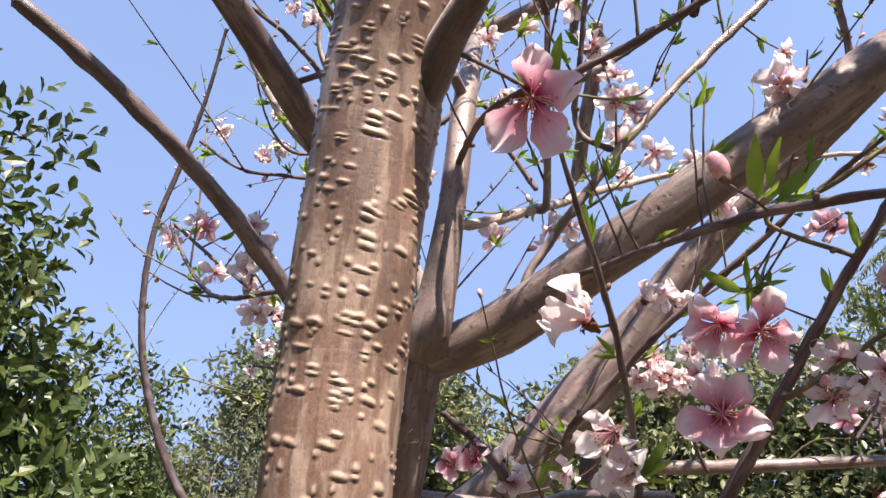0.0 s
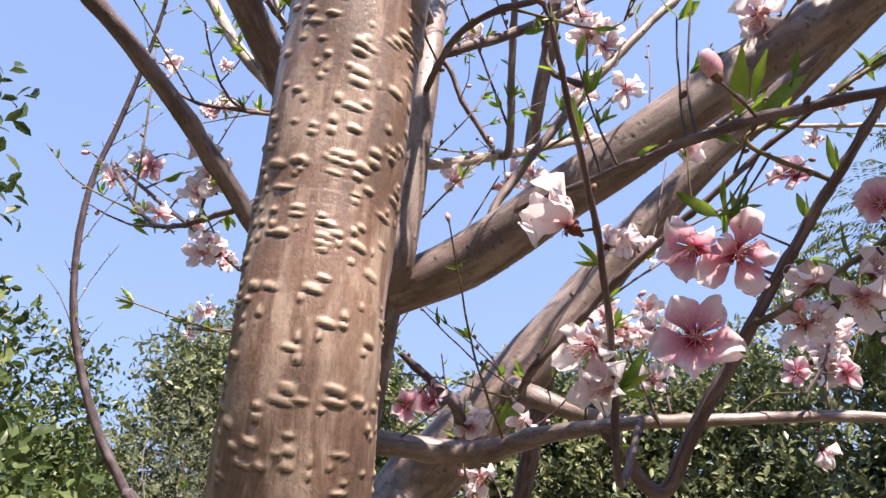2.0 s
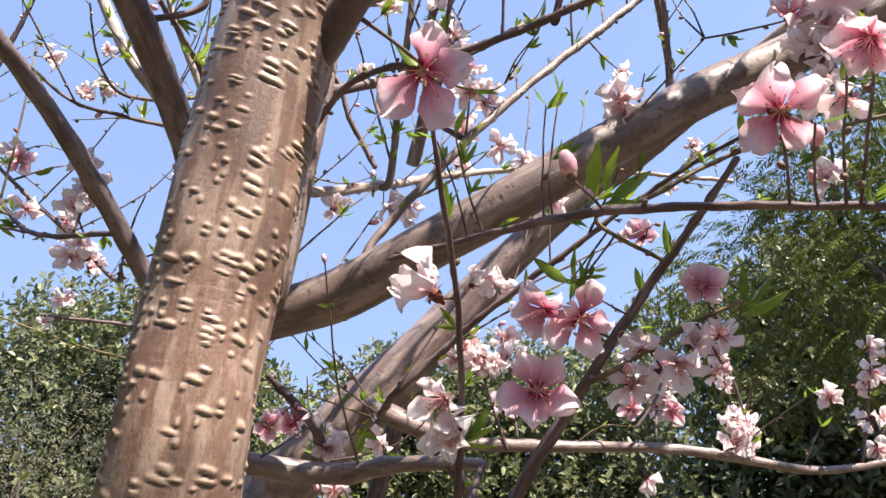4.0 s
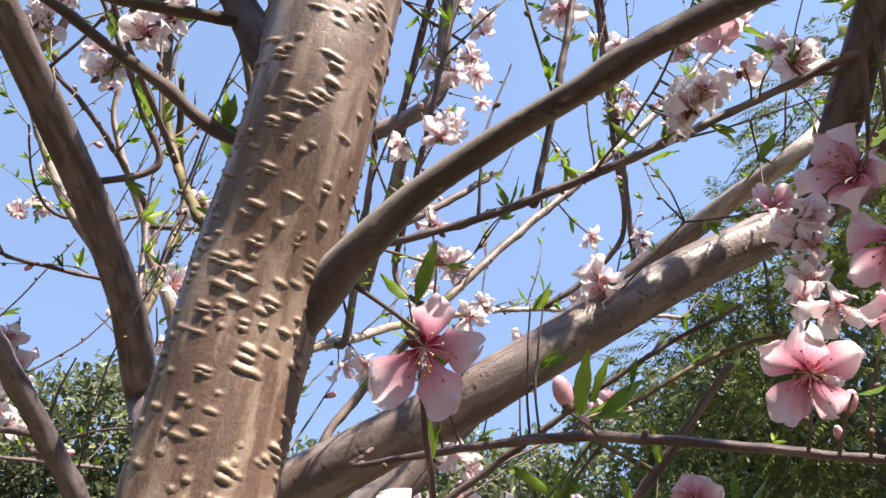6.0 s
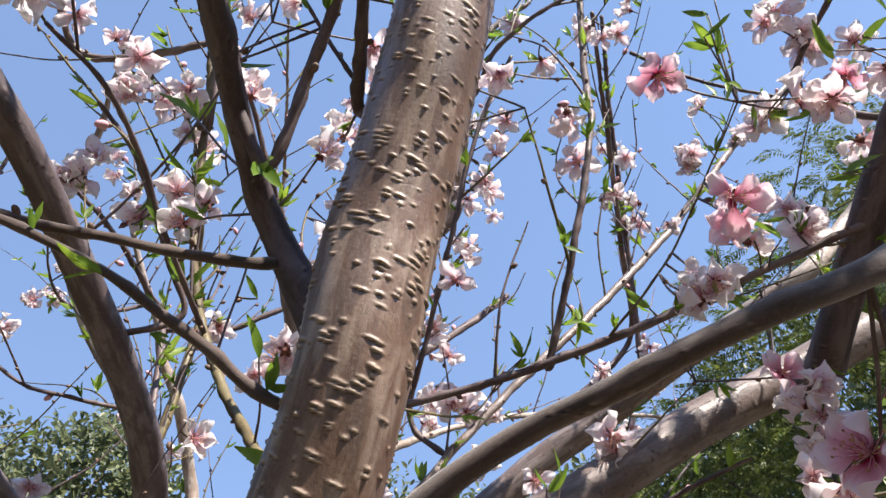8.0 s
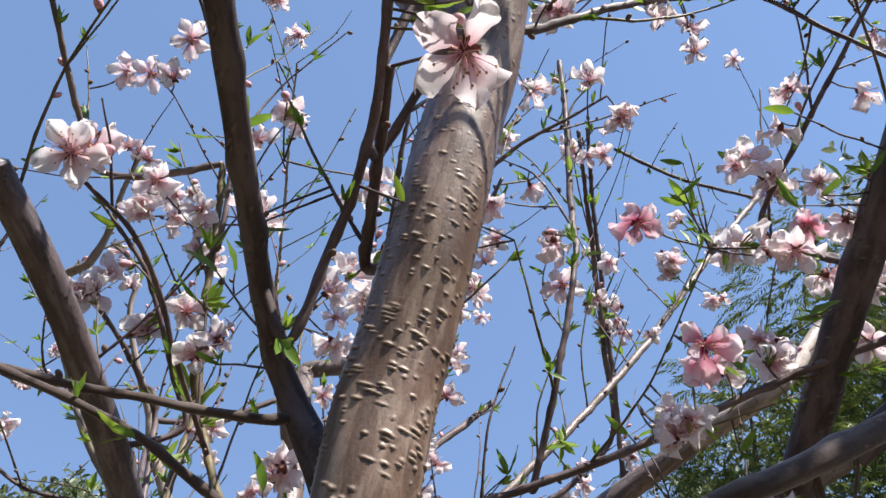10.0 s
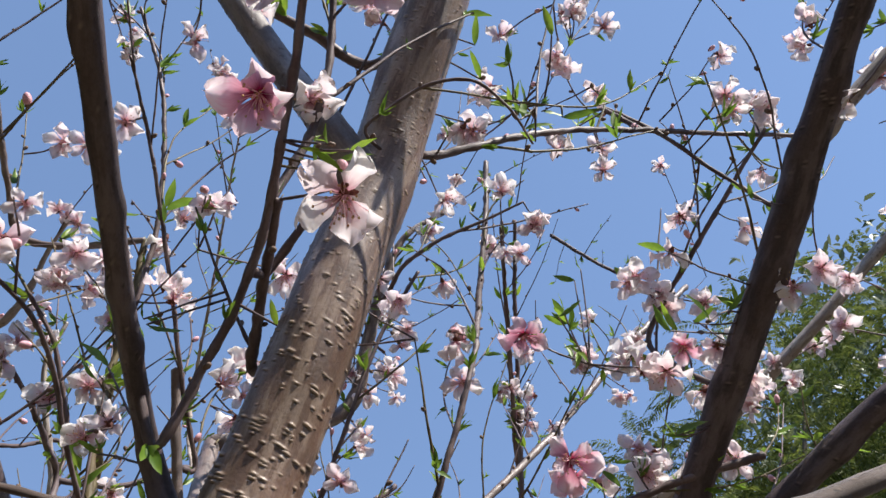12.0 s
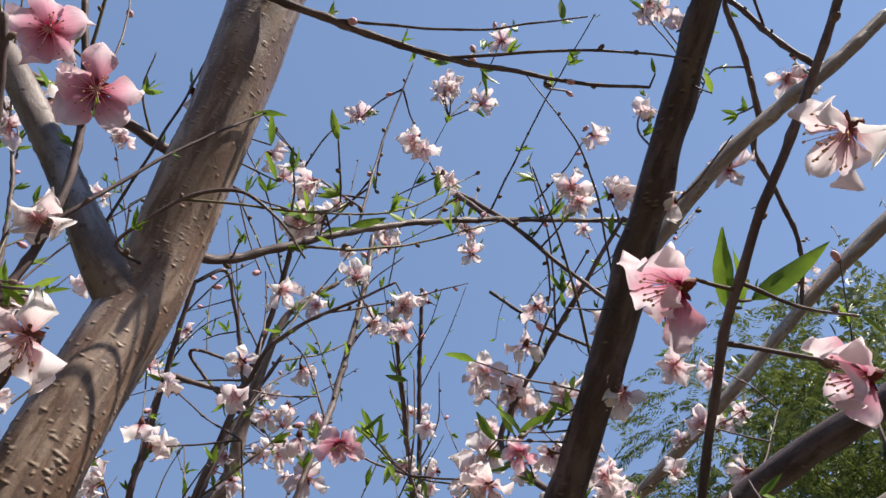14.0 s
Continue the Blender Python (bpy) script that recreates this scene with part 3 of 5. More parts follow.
grow(peach, "twig", [(0.085, 0.906, 2.165, 10.4), (0.165, 0.878, 2.186, 10.4), (0.245, 0.850, 2.244, 9.9), (0.244, 0.813, 2.326, 8.8), (0.243, 0.776, 2.407, 7.3), (0.255, 0.744, 2.486, 4.7), (0.310, 0.721, 2.552, 3.0)], BARK_GREY)
grow(peach, "twig", [(0.500, 0.404, 2.093, 3.0), (0.485, 0.438, 2.128, 3.0), (0.469, 0.473, 2.188, 2.8), (0.482, 0.411, 2.250, 2.6), (0.498, 0.352, 2.307, 2.4), (0.516, 0.289, 2.367, 1.9)])
grow(peach, "twig", [(0.610, 0.082, 2.416, 2.8), (0.567, 0.086, 2.448, 2.8), (0.523, 0.090, 2.505, 2.7), (0.565, 0.124, 2.472, 2.9), (0.604, 0.160, 2.438, 3.2)])
grow(peach, "twig", [(0.604, 0.160, 2.438, 2.9), (0.611, 0.185, 2.415, 2.7), (0.649, 0.203, 2.377, 2.5), (0.682, 0.226, 2.340, 2.2), (0.704, 0.263, 2.304, 1.8)])
grow(peach, "twig", [(0.357, 0.072, 1.884, 1.7), (0.350, 0.050, 1.908, 1.7), (0.344, 0.025, 1.933, 1.8), (0.341, 0.001, 1.955, 1.8), (0.340, -0.025, 1.975, 1.7), (0.338, -0.053, 1.997, 1.6), (0.335, -0.078, 2.017, 1.5)])
grow(peach, "twig", [(-0.055, 0.887, 1.920, 2.3), (-0.078, 0.898, 1.946, 2.2), (-0.132, 0.891, 1.948, 2.1), (-0.183, 0.880, 1.952, 1.9), (-0.226, 0.856, 1.974, 1.6)])
grow(peach, "twig", [(-0.038, 1.015, 1.881, 4.9), (-0.104, 1.291, 2.070, 4.9), (-0.169, 1.568, 2.417, 4.7), (-0.250, 1.516, 2.369, 4.1), (-0.320, 1.450, 2.331, 3.2), (-0.342, 1.350, 2.340, 2.1), (-0.339, 1.248, 2.371, 1.5)])
grow(peach, "twig", [(-0.045, 0.687, 1.723, 2.3), (-0.184, 0.857, 1.788, 2.3), (-0.324, 1.026, 1.951, 2.2), (-0.259, 1.029, 1.902, 2.4), (-0.190, 1.019, 1.850, 2.5), (-0.135, 0.988, 1.800, 2.3), (-0.101, 0.931, 1.770, 2.1), (-0.082, 0.854, 1.762, 1.9), (-0.036, 0.801, 1.725, 1.7)])
grow(peach, "twig", [(0.143, 1.210, 1.665, 6.2), (0.134, 1.059, 1.615, 6.2), (0.126, 0.909, 1.626, 5.9), (0.099, 0.897, 1.651, 4.5), (0.069, 0.886, 1.674, 2.9)])
grow(peach, "twig", [(0.161, 0.936, 1.929, 4.8), (0.174, 0.925, 1.931, 4.6), (0.174, 0.895, 1.999, 4.2), (0.174, 0.865, 2.065, 3.8), (0.173, 0.831, 2.131, 3.3)], BARK_GREY)
grow(peach, "twig", [(-0.115, 1.199, 2.191, 4.6), (-0.018, 1.197, 2.207, 4.6), (0.078, 1.194, 2.264, 4.4), (0.123, 1.214, 2.192, 4.4), (0.172, 1.230, 2.121, 4.6)])
grow(peach, "limb", [(0.524, 0.496, 1.961, 11.9), (0.563, 0.421, 2.014, 11.9), (0.602, 0.347, 2.067, 11.9), (0.641, 0.269, 2.107, 11.9), (0.686, 0.186, 2.139, 12.2)], BARK_YOUNG)
grow(peach, "twig", [(0.086, 0.756, 1.935, 5.8), (0.100, 0.761, 1.936, 5.5), (0.163, 0.787, 1.981, 4.9), (0.221, 0.811, 2.033, 4.5), (0.276, 0.833, 2.090, 4.2), (0.327, 0.856, 2.150, 3.9)])
grow(peach, "twig", [(0.102, 0.331, 1.929, 3.7), (0.077, 0.391, 1.955, 3.6), (0.068, 0.343, 1.957, 3.3), (0.061, 0.297, 1.962, 3.0), (0.053, 0.250, 1.974, 2.5)])
grow(peach, "twig", [(0.049, 0.248, 1.976, 2.7), (0.051, 0.257, 1.988, 2.6), (0.059, 0.244, 2.033, 2.6), (0.057, 0.235, 2.079, 2.5), (0.048, 0.219, 2.122, 2.4), (0.032, 0.198, 2.161, 2.3), (0.014, 0.177, 2.200, 2.0)])
grow(peach, "twig", [(0.053, 0.279, 1.944, 2.8), (0.062, 0.308, 1.969, 2.7), (0.070, 0.293, 1.989, 2.6), (0.078, 0.279, 2.010, 2.5)])
grow(peach, "twig", [(-0.060, 0.629, 2.229, 3.4), (-0.121, 0.647, 2.207, 3.4), (-0.182, 0.664, 2.210, 3.3), (-0.211, 0.620, 2.243, 3.1), (-0.235, 0.576, 2.277, 2.9), (-0.257, 0.530, 2.312, 2.7), (-0.278, 0.484, 2.347, 2.4)], BARK_GREY)
grow(peach, "twig", [(-0.043, 0.641, 2.126, 3.0), (-0.038, 0.617, 2.123, 2.8), (-0.051, 0.600, 2.227, 2.8), (-0.079, 0.586, 2.328, 2.6), (-0.118, 0.569, 2.425, 2.4), (-0.175, 0.548, 2.512, 1.9)])
grow(peach, "twig", [(0.052, 0.706, 2.026, 2.9), (0.069, 0.719, 2.037, 2.7), (0.037, 0.682, 2.086, 2.5), (0.004, 0.640, 2.138, 2.3), (-0.026, 0.600, 2.186, 2.2), (-0.057, 0.559, 2.232, 2.0), (-0.092, 0.514, 2.280, 1.8), (-0.128, 0.471, 2.321, 1.3)])
grow(peach, "twig", [(0.078, 1.194, 2.264, 3.2), (0.053, 1.267, 2.365, 3.2), (0.029, 1.339, 2.527, 3.1), (0.014, 1.211, 2.568, 2.8), (-0.001, 1.081, 2.602, 2.5), (-0.017, 0.949, 2.626, 2.0), (-0.030, 0.816, 2.649, 1.4)], BARK_PALE)
grow(peach, "twig", [(0.086, 0.771, 1.966, 5.4), (0.070, 0.725, 1.984, 5.2), (0.052, 0.706, 2.026, 5.1), (0.035, 0.688, 2.067, 4.9), (0.018, 0.669, 2.110, 4.8)], BARK_GREY)
grow(peach, "twig", [(-0.079, 0.703, 1.936, 3.0), (-0.026, 0.702, 1.966, 2.8), (-0.048, 0.680, 2.006, 2.6), (-0.070, 0.658, 2.045, 2.4), (-0.096, 0.635, 2.082, 2.2), (-0.131, 0.614, 2.111, 1.9)])
grow(peach, "twig", [(-0.047, 0.934, 1.906, 5.5), (-0.044, 0.973, 1.991, 5.5), (-0.041, 1.011, 2.123, 5.2), (-0.052, 0.972, 2.159, 4.9), (-0.059, 0.935, 2.195, 4.2), (-0.064, 0.896, 2.233, 2.9)], BARK_OLIVE)
grow(peach, "twig", [(-0.041, 0.994, 1.889, 4.1), (-0.068, 1.035, 1.986, 4.1), (-0.094, 1.076, 2.137, 3.9), (-0.118, 1.031, 2.162, 3.7), (-0.147, 0.986, 2.185, 3.4), (-0.180, 0.944, 2.204, 2.9), (-0.219, 0.904, 2.218, 2.5)])
grow(peach, "twig", [(0.173, 0.831, 2.131, 3.9), (0.145, 0.744, 2.147, 3.7), (0.139, 0.709, 2.201, 3.5), (0.133, 0.674, 2.254, 3.3), (0.127, 0.639, 2.306, 3.0), (0.124, 0.602, 2.359, 2.1)])
grow(peach, "twig", [(0.210, 0.864, 2.211, 6.0), (0.215, 0.938, 2.225, 6.0), (0.220, 1.012, 2.271, 5.7), (0.228, 0.943, 2.366, 5.3), (0.233, 0.856, 2.444, 4.8), (0.231, 0.751, 2.494, 4.1), (0.219, 0.637, 2.521, 3.4), (0.196, 0.523, 2.542, 2.4)])
grow(peach, "twig", [(0.131, 0.665, 2.267, 3.0), (0.214, 0.671, 2.281, 2.9), (0.231, 0.632, 2.321, 2.7), (0.264, 0.597, 2.354, 2.4), (0.307, 0.567, 2.380, 2.0), (0.349, 0.535, 2.407, 1.4)])
grow(peach, "twig", [(0.124, 0.602, 2.359, 2.3), (0.152, 0.600, 2.390, 2.2), (0.178, 0.624, 2.359, 2.2), (0.199, 0.649, 2.327, 2.1), (0.219, 0.675, 2.293, 2.1)])
grow(peach, "twig", [(0.242, 0.781, 2.397, 2.3), (0.144, 0.803, 2.410, 2.2), (0.184, 0.822, 2.380, 2.2), (0.229, 0.834, 2.360, 2.2), (0.279, 0.842, 2.344, 2.2)])


peach_behind = thing("peach_tree", (0, 0, 0), "slender peach tree with long bare twigs standing behind", "tree")
grow(peach_behind, "limb", [(0.1, 2.5, -0.05, 45), (0.08, 2.45, 0.5, 36), (0.05, 2.4, 1.0, 32)])
grow(peach_behind, "branch", [(0.05, 2.4, 0.95, 22), (-0.3, 2.15, 1.3, 16), (-0.578, 1.932, 1.645, 14)])
grow(peach_behind, "branch", [(0.05, 2.4, 0.95, 22), (0.25, 2.1, 1.5, 20), (0.33, 1.75, 1.95, 18.5)])
grow(peach_behind, "twig", [(-0.593, 1.966, 1.648, 11.0), (-0.671, 1.907, 1.790, 9.8), (-0.728, 1.850, 1.959, 8.7), (-0.749, 1.804, 2.124, 7.8), (-0.737, 1.760, 2.306, 7.0), (-0.689, 1.727, 2.468, 6.2), (-0.635, 1.678, 2.641, 4.9), (-0.593, 1.620, 2.800, 3.9)])
grow(peach_behind, "twig", [(0.265, 1.534, 2.312, 14.5), (0.276, 1.472, 2.397, 13.9), (0.290, 1.412, 2.479, 13.2), (0.296, 1.349, 2.564, 12.1)], BARK_GREY)
grow(peach_behind, "twig", [(0.849, 1.352, 3.327, 5.2), (0.986, 1.277, 3.190, 4.7), (1.123, 1.174, 3.072, 4.1)])
grow(peach_behind, "twig", [(-0.430, 1.696, 1.947, 3.0), (-0.301, 1.718, 1.953, 3.3), (-0.172, 1.742, 1.958, 3.6)])



# ---- blossoms ----
def petal_mesh(name, mat, seed, length=0.0165, width=0.0150, cup=0.5, ruffle=1.0):
    r = np.random.default_rng(seed)
    nu, nv = 7, 10
    ph = r.uniform(0, 6.28, 5)
    verts, uvs = [], []
    for a in range(nv):
        v = math.sin(0.5 * np.pi * a / (nv - 1))
        claw = 0.12 + 0.88 * min(1.0, max(0.0, (v - 0.04) / 0.5)) ** 1.1
        w = width * 0.5 * claw * (max(0.0, 1 - max(0.0, (v - 0.5) / 0.5) ** 2.3) ** 0.5 + 0.10 * (v > 0.999))
        for b in range(nu):
            s = 2 * b / (nu - 1) - 1
            x = s * w * (1 + 0.06 * np.sin(11 * v + ph[3]))
            y = length * v * (1 + 0.035 * np.sin(5.5 * s + ph[4]) * v) - 0.05 * length * s * s * v
            z = cup * length * (0.55 * v * v - 0.30 * v**4) + cup * 0.45 * w * s * s
            z += ruffle * 0.0015 * v * np.sin(3.1 * s + ph[0] + 2 * v) + ruffle * 0.0014 * v * abs(s) * np.sin(9 * v + ph[1] + 3 * s) + 0.0022 * v * v * s * np.sin(ph[2])
            verts.append((x, y + 0.0016, z))
            uvs.append((s * 0.5 + 0.5, v))
    faces = [(a * nu + b, a * nu + b + 1, (a + 1) * nu + b + 1, (a + 1) * nu + b) for a in range(nv - 1) for b in range(nu - 1)]
    return mesh_of(name, verts, faces, [mat], uvs)


def spindle(verts, faces, a, b, ra, rb, sides=4):
    """A thin tapered rod from a to b, added to lists."""
    a, b = np.array(a, float), np.array(b, float)
    d = b - a
    u = np.cross(d, (0.3, 0.9, 0.2))
    u /= np.linalg.norm(u)
    w = np.cross(d / np.linalg.norm(d), u)
    k = len(verts)
    for p, r in ((a, ra), (b, rb)):
        for s in range(sides):
            t = 2 * np.pi * s / sides
            verts.append(p + r * (np.cos(t) * u + np.sin(t) * w))
    for s in range(sides):
        q = (s + 1) % sides
        faces.append((k + s, k + q, k + sides + q, k + sides + s))
    faces.append(tuple(k + sides + s for s in range(sides)))


def blob(verts, faces, at, rx, rz, rings=3, sides=6, axis=(0, 0, 1)):
    """A small rounded grain with its long axis along axis."""
    q = Vector((0, 0, 1)).rotation_difference(Vector(axis))
    k = len(verts)
    verts.append(np.array(at) + np.array(q @ Vector((0, 0, -rz))))
    for i in range(1, rings + 1):
        f = np.pi * i / (rings + 1)
        for s in range(sides):
            t = 2 * np.pi * s / sides
            verts.append(np.array(at) + np.array(q @ Vector((rx * np.sin(f) * np.cos(t), rx * np.sin(f) * np.sin(t), -rz * np.cos(f)))))
    verts.append(np.array(at) + np.array(q @ Vector((0, 0, rz))))
    top = len(verts) - 1
    for s in range(sides):
        n = (s + 1) % sides
        faces.append((k, k + 1 + n, k + 1 + s))
        for i in range(rings - 1):
            o = k + 1 + i * sides
            faces.append((o + s, o + n, o + sides + n, o + sides + s))
        o = k + 1 + (rings - 1) * sides
        faces.append((o + s, o + n, top))


def stamen_mesh(seed):
    r = np.random.default_rng(seed)
    verts, faces, which = [], [], []
    for k in range(24):
        az, sp = k * 2.4 + r.uniform(-0.3, 0.3), r.uniform(0.06, 0.95)
        d = np.array((np.sin(sp) * np.cos(az), np.sin(sp) * np.sin(az), np.cos(sp)))
        ln = r.uniform(0.0085, 0.0155)
        n = len(faces)
        spindle(verts, faces, d * 0.0012, d * ln, 0.00026, 0.00016, 3)
        which += [0] * (len(faces) - n)
        n = len(faces)
        blob(verts, faces, d * ln, 0.00058, 0.0008, 2, 5)
        which += [1] * (len(faces) - n)
    return mesh_of("stamen_tuft", verts, faces, [FILAMENT, ANTHER], which=which)


def calyx_mesh(seed):
    r = np.random.default_rng(seed)
    verts, faces = [], []
    prof = [(-0.0075, 0.0008), (-0.0058, 0.0013), (-0.0045, 0.0024), (-0.0015, 0.0030), (0.0004, 0.0026), (0.0009, 0.0010)]
    n = 10
    for z, rad in prof:
        for s in range(n):
            t = 2 * np.pi * s / n
            verts.append((rad * np.cos(t), rad * np.sin(t), z))
    for a in range(len(prof) - 1):
        for s in range(n):
            q = (s + 1) % n
            faces.append((a * n + s, a * n + q, (a + 1) * n + q, (a + 1) * n + s))
    faces.append(tuple((len(prof) - 1) * n + s for s in range(n)))
    for k in range(5):
        t = 2 * np.pi * (k + 0.5) / 5
        c, s = np.cos(t), np.sin(t)
        o = len(verts)
        for d, w, z in ((0.0026, 0.0012, -0.0006), (0.0045, 0.0016, -0.0004), (0.0062, 0.0002, -0.0012 + r.uniform(-0.001, 0.0005))):
            verts += [(d * c - w * s, d * s + w * c, z), (d * c + w * s, d * s - w * c, z)]
        faces += [(o, o + 1, o + 3, o + 2), (o + 2, o + 3, o + 5, o + 4)]
    return mesh_of("calyx", verts, faces, [CALYX])


PETALS = {
    "pink": [petal_mesh("petal", PETAL_PINK, s, 0.0205, 0.0165, 0.26 + 0.2 * (s % 4), 2.8) for s in range(8)],
    "pale": [petal_mesh("petal", PETAL_PALE, 20 + s, 0.0195, 0.0145, 0.30 + 0.22 * (s % 4), 3.2) for s in range(8)],
}
STAMENS = [stamen_mesh(s) for s in range(3)]
CALYXES = [calyx_mesh(s) for s in range(3)]
brng = np.random.default_rng(3)


def facing_turn(d, spin):
    return Vector((0, 0, 1)).rotation_difference(Vector(d)).to_matrix().to_4x4() @ Matrix.Rotation(spin, 4, "Z")


def blossom(tree, at, facing, tone="pale", size=1.0, opening=None, lost=0, spin=None):
    """A five-petalled flower whose face looks along facing."""
    opening = brng.uniform(4, 42) if opening is None else opening
    m = Matrix.Translation(at) @ facing_turn(facing, brng.uniform(0, 6.28) if spin is None else spin) @ Matrix.Scale(size, 4)
    root = part("blossom", CALYXES[brng.integers(3)], tree, "pink peach blossom" if tone == "pink" else "pale pink peach blossom", m)
    for k in range(5 - lost):
        tilt = radians(opening + brng.uniform(-26, 24))
        pm = Matrix.Rotation(2 * np.pi * k / 5 + brng.uniform(-0.14, 0.14), 4, "Z") @ Matrix.Rotation(tilt, 4, "X") @ Matrix.Rotation(brng.uniform(-0.4, 0.4), 4, "Y") @ Matrix.Scale(brng.uniform(0.82, 1.1), 4)
        part("petal", PETALS[tone][brng.integers(8)], root, "", pm)
    part("stamen_tuft", STAMENS[brng.integers(3)], root, "thin stamens with brown tips", Matrix.Rotation(brng.uniform(0, 6), 4, "Z"))
    return root


STEMS = {}


def nearest_on(tree, at, reach):
    """The nearest point of the tree's stems, with its radius, or None."""
    if tree not in STEMS:
        STEMS[tree] = np.vstack([CURVES[id(rows)] for t, kind, rows, big in LINES if t is tree])
    c = STEMS[tree]
    d = np.linalg.norm(c[:, :3] - at, axis=1) - c[:, 3] / 1000 * 0.7
    i = int(d.argmin())
    return c[i] if d[i] < reach else None


def stalk(tree, a, b, ra=0.9, rb=0.8):
    """A short spur from a stem at a to a flower or tuft at b."""
    a, b = np.array(a), np.array(b)
    L = np.linalg.norm(b - a)
    if L < 0.004:
        return
    mid = 0.5 * (a + b) + np.array((0, 0, -0.03 * L)) + brng.normal(0, 0.03 * L, 3)
    rows = [(*a, ra), (*mid, 0.5 * (ra + rb)), (*b, rb)]
    if L > 0.03:
        part("twig", tube("twig", rows, BARK_TWIG, 7, 0.004, 0, knobs=0.018, rough=0.06, wander=0.001), tree)
        LINES.append((tree, "twig", rows, 1.0))
        CURVES[id(rows)] = smooth_line(rows, 10)
    else:
        part("flower_stalk", tube("flower_stalk", rows, BARK_OLIVE, 6, 0.004, 0), tree)


def side_twigs():
    """Thin upright shoots that spring from the twigs and limbs of the crown, some in flower."""
    r = np.random.default_rng(17)
    spots = []
    for tree, kind, rows, big in list(LINES):
        if kind == "leader" or big > 45:
            continue
        c, t = respaced(smooth_line(rows, 12), 0.005)
        tan, u, v = frames_along(c[:, :3])
        s = r.uniform(0.03, 0.12)
        while s < t[-1]:
            i = int(np.searchsorted(t, s))
            s += r.uniform(0.04, 0.10) * (1.0 if kind == "twig" else 1.5)
            p = c[min(i, len(c) - 1), :3]
            if (p[2] < 1.86 and p[1] < 0.75) or p[2] < 1.52 or np.linalg.norm(p - np.array(LENS_SIDE)) < 0.5:
                continue
            a = r.uniform(0, 6.28)
            d = unit(0.5 * tan[i - 1] + 0.7 * (np.cos(a) * u[i - 1] + np.sin(a) * v[i - 1]) + np.array((0.05, 0.1, 0.75)))
            ln = r.uniform(0.05, 0.24)
            bend = r.normal(0, 0.055, 3) * ln
            end = p + d * ln
            if np.linalg.norm(end - np.array(LENS_SIDE)) < 0.45 or in_gap(end) or in_gap(0.5 * (p + end)):
                continue
            ra = min(1.5, 0.8 * c[i - 1, 3]) * r.uniform(0.5, 0.85) + 0.2
            grow(tree, "twig", [(*p, ra), (*(p + d * ln * 0.5 + bend), ra * 0.8), (*end, ra * 0.5)], BARK_TWIG if r.random() < 0.7 else BARK_OLIVE)
            if tree is peach:
                spots += [tuple(p + (end - p) * q + r.normal(0, 0.006, 3)) for q in r.uniform(0.25, 1.0, r.poisson(0.22))]
    return spots


def spray(tree, foot, way, n, reach, seed):
    """A bunch of flowering shoots from one point of a limb."""
    r = np.random.default_rng(seed)
    out = []
    for _ in range(n):
        d = unit(np.array(way) + r.normal(0, 0.55, 3))
        ln = reach * r.uniform(0.5, 1.0)
        a = np.array(foot) + r.normal(0, 0.012, 3)
        b = a + d * ln
        grow(tree, "twig", [(*a, 2.2), (*(0.5 * (a + b) + r.normal(0, 0.05 * ln, 3)), 1.7), (*b, 1.0)])
        out += [tuple(a + (b - a) * q + r.normal(0, 0.008, 3)) for q in r.uniform(0.2, 1.0, 4)]
    return out


def unit(a):
    return a / (np.linalg.norm(a, axis=-1, keepdims=True) + 1e-9)


def in_gap(p):
    """True in the gap of the crown through which the sun reaches the middle of the leader."""
    for foot in ((0.088, 0.350, 1.75), (0.094, 0.338, 1.81), (0.098, 0.325, 1.87)):
        q = np.array(p) - np.array(foot)
        k = q @ np.array(SUN)
        if k > 0.05 and np.linalg.norm(q - k * np.array(SUN)) < 0.045:
            return True
    return False


LENS_SIDE = Vector((0.08, -0.02, 1.62))  # the open side, to which most flowers turn
SPOTS = side_twigs()
SPOTS = [q for q in SPOTS if not (0.45 < q[0] < 0.72 and q[1] < 0.08 and q[2] > 2.25) and not in_gap(q)]
# two unseen bunches overhead, added to throw shade on the leader
SPOTS += spray(peach, (0.42, -0.02, 2.38), (0.2, 0.15, 1.0), 10, 0.11, 5)
SPOTS += spray(peach, (0.375, -0.19, 2.51), (0.2, -0.6, 0.8), 6, 0.34, 6)
for foot, seed in (((0.380, 1.108, 1.670), 31), ((0.545, 1.090, 1.678), 32), ((0.700, 1.071, 1.672), 33), ((0.840, 1.054, 1.676), 34)):
    SPOTS += spray(peach, foot, (0.05, -0.15, 1.0), 2, 0.19, seed)
CURVES = {id(l[2]): smooth_line(l[2], 10) for l in LINES}


def bud_mesh(pink, seed):
    verts, faces, which = [], [], []
    blob(verts, faces, (0, 0, 0.0022), 0.0022, 0.0034, 4, 8)
    which += [0] * len(faces)
    if pink:
        n = len(faces)
        blob(verts, faces, (0, 0, 0.0062), 0.0034, 0.0056, 5, 9)
        which += [1] * (len(faces) - n)
    return mesh_of("bud", verts, faces, [SCALE, BUD_PINK], which=which)


BUDS = [bud_mesh(False, 0), bud_mesh(True, 1)]


def bud(tree, at, d, pink, size):
    m = Matrix.Translation(at) @ facing_turn(Vector(d).normalized(), brng.uniform(0, 6)) @ Matrix.Scale(size, 4)
    part("flower_bud" if pink else "bud", BUDS[1 if pink else 0], tree, "closed pink flower bud" if pink else "brown bud", m)


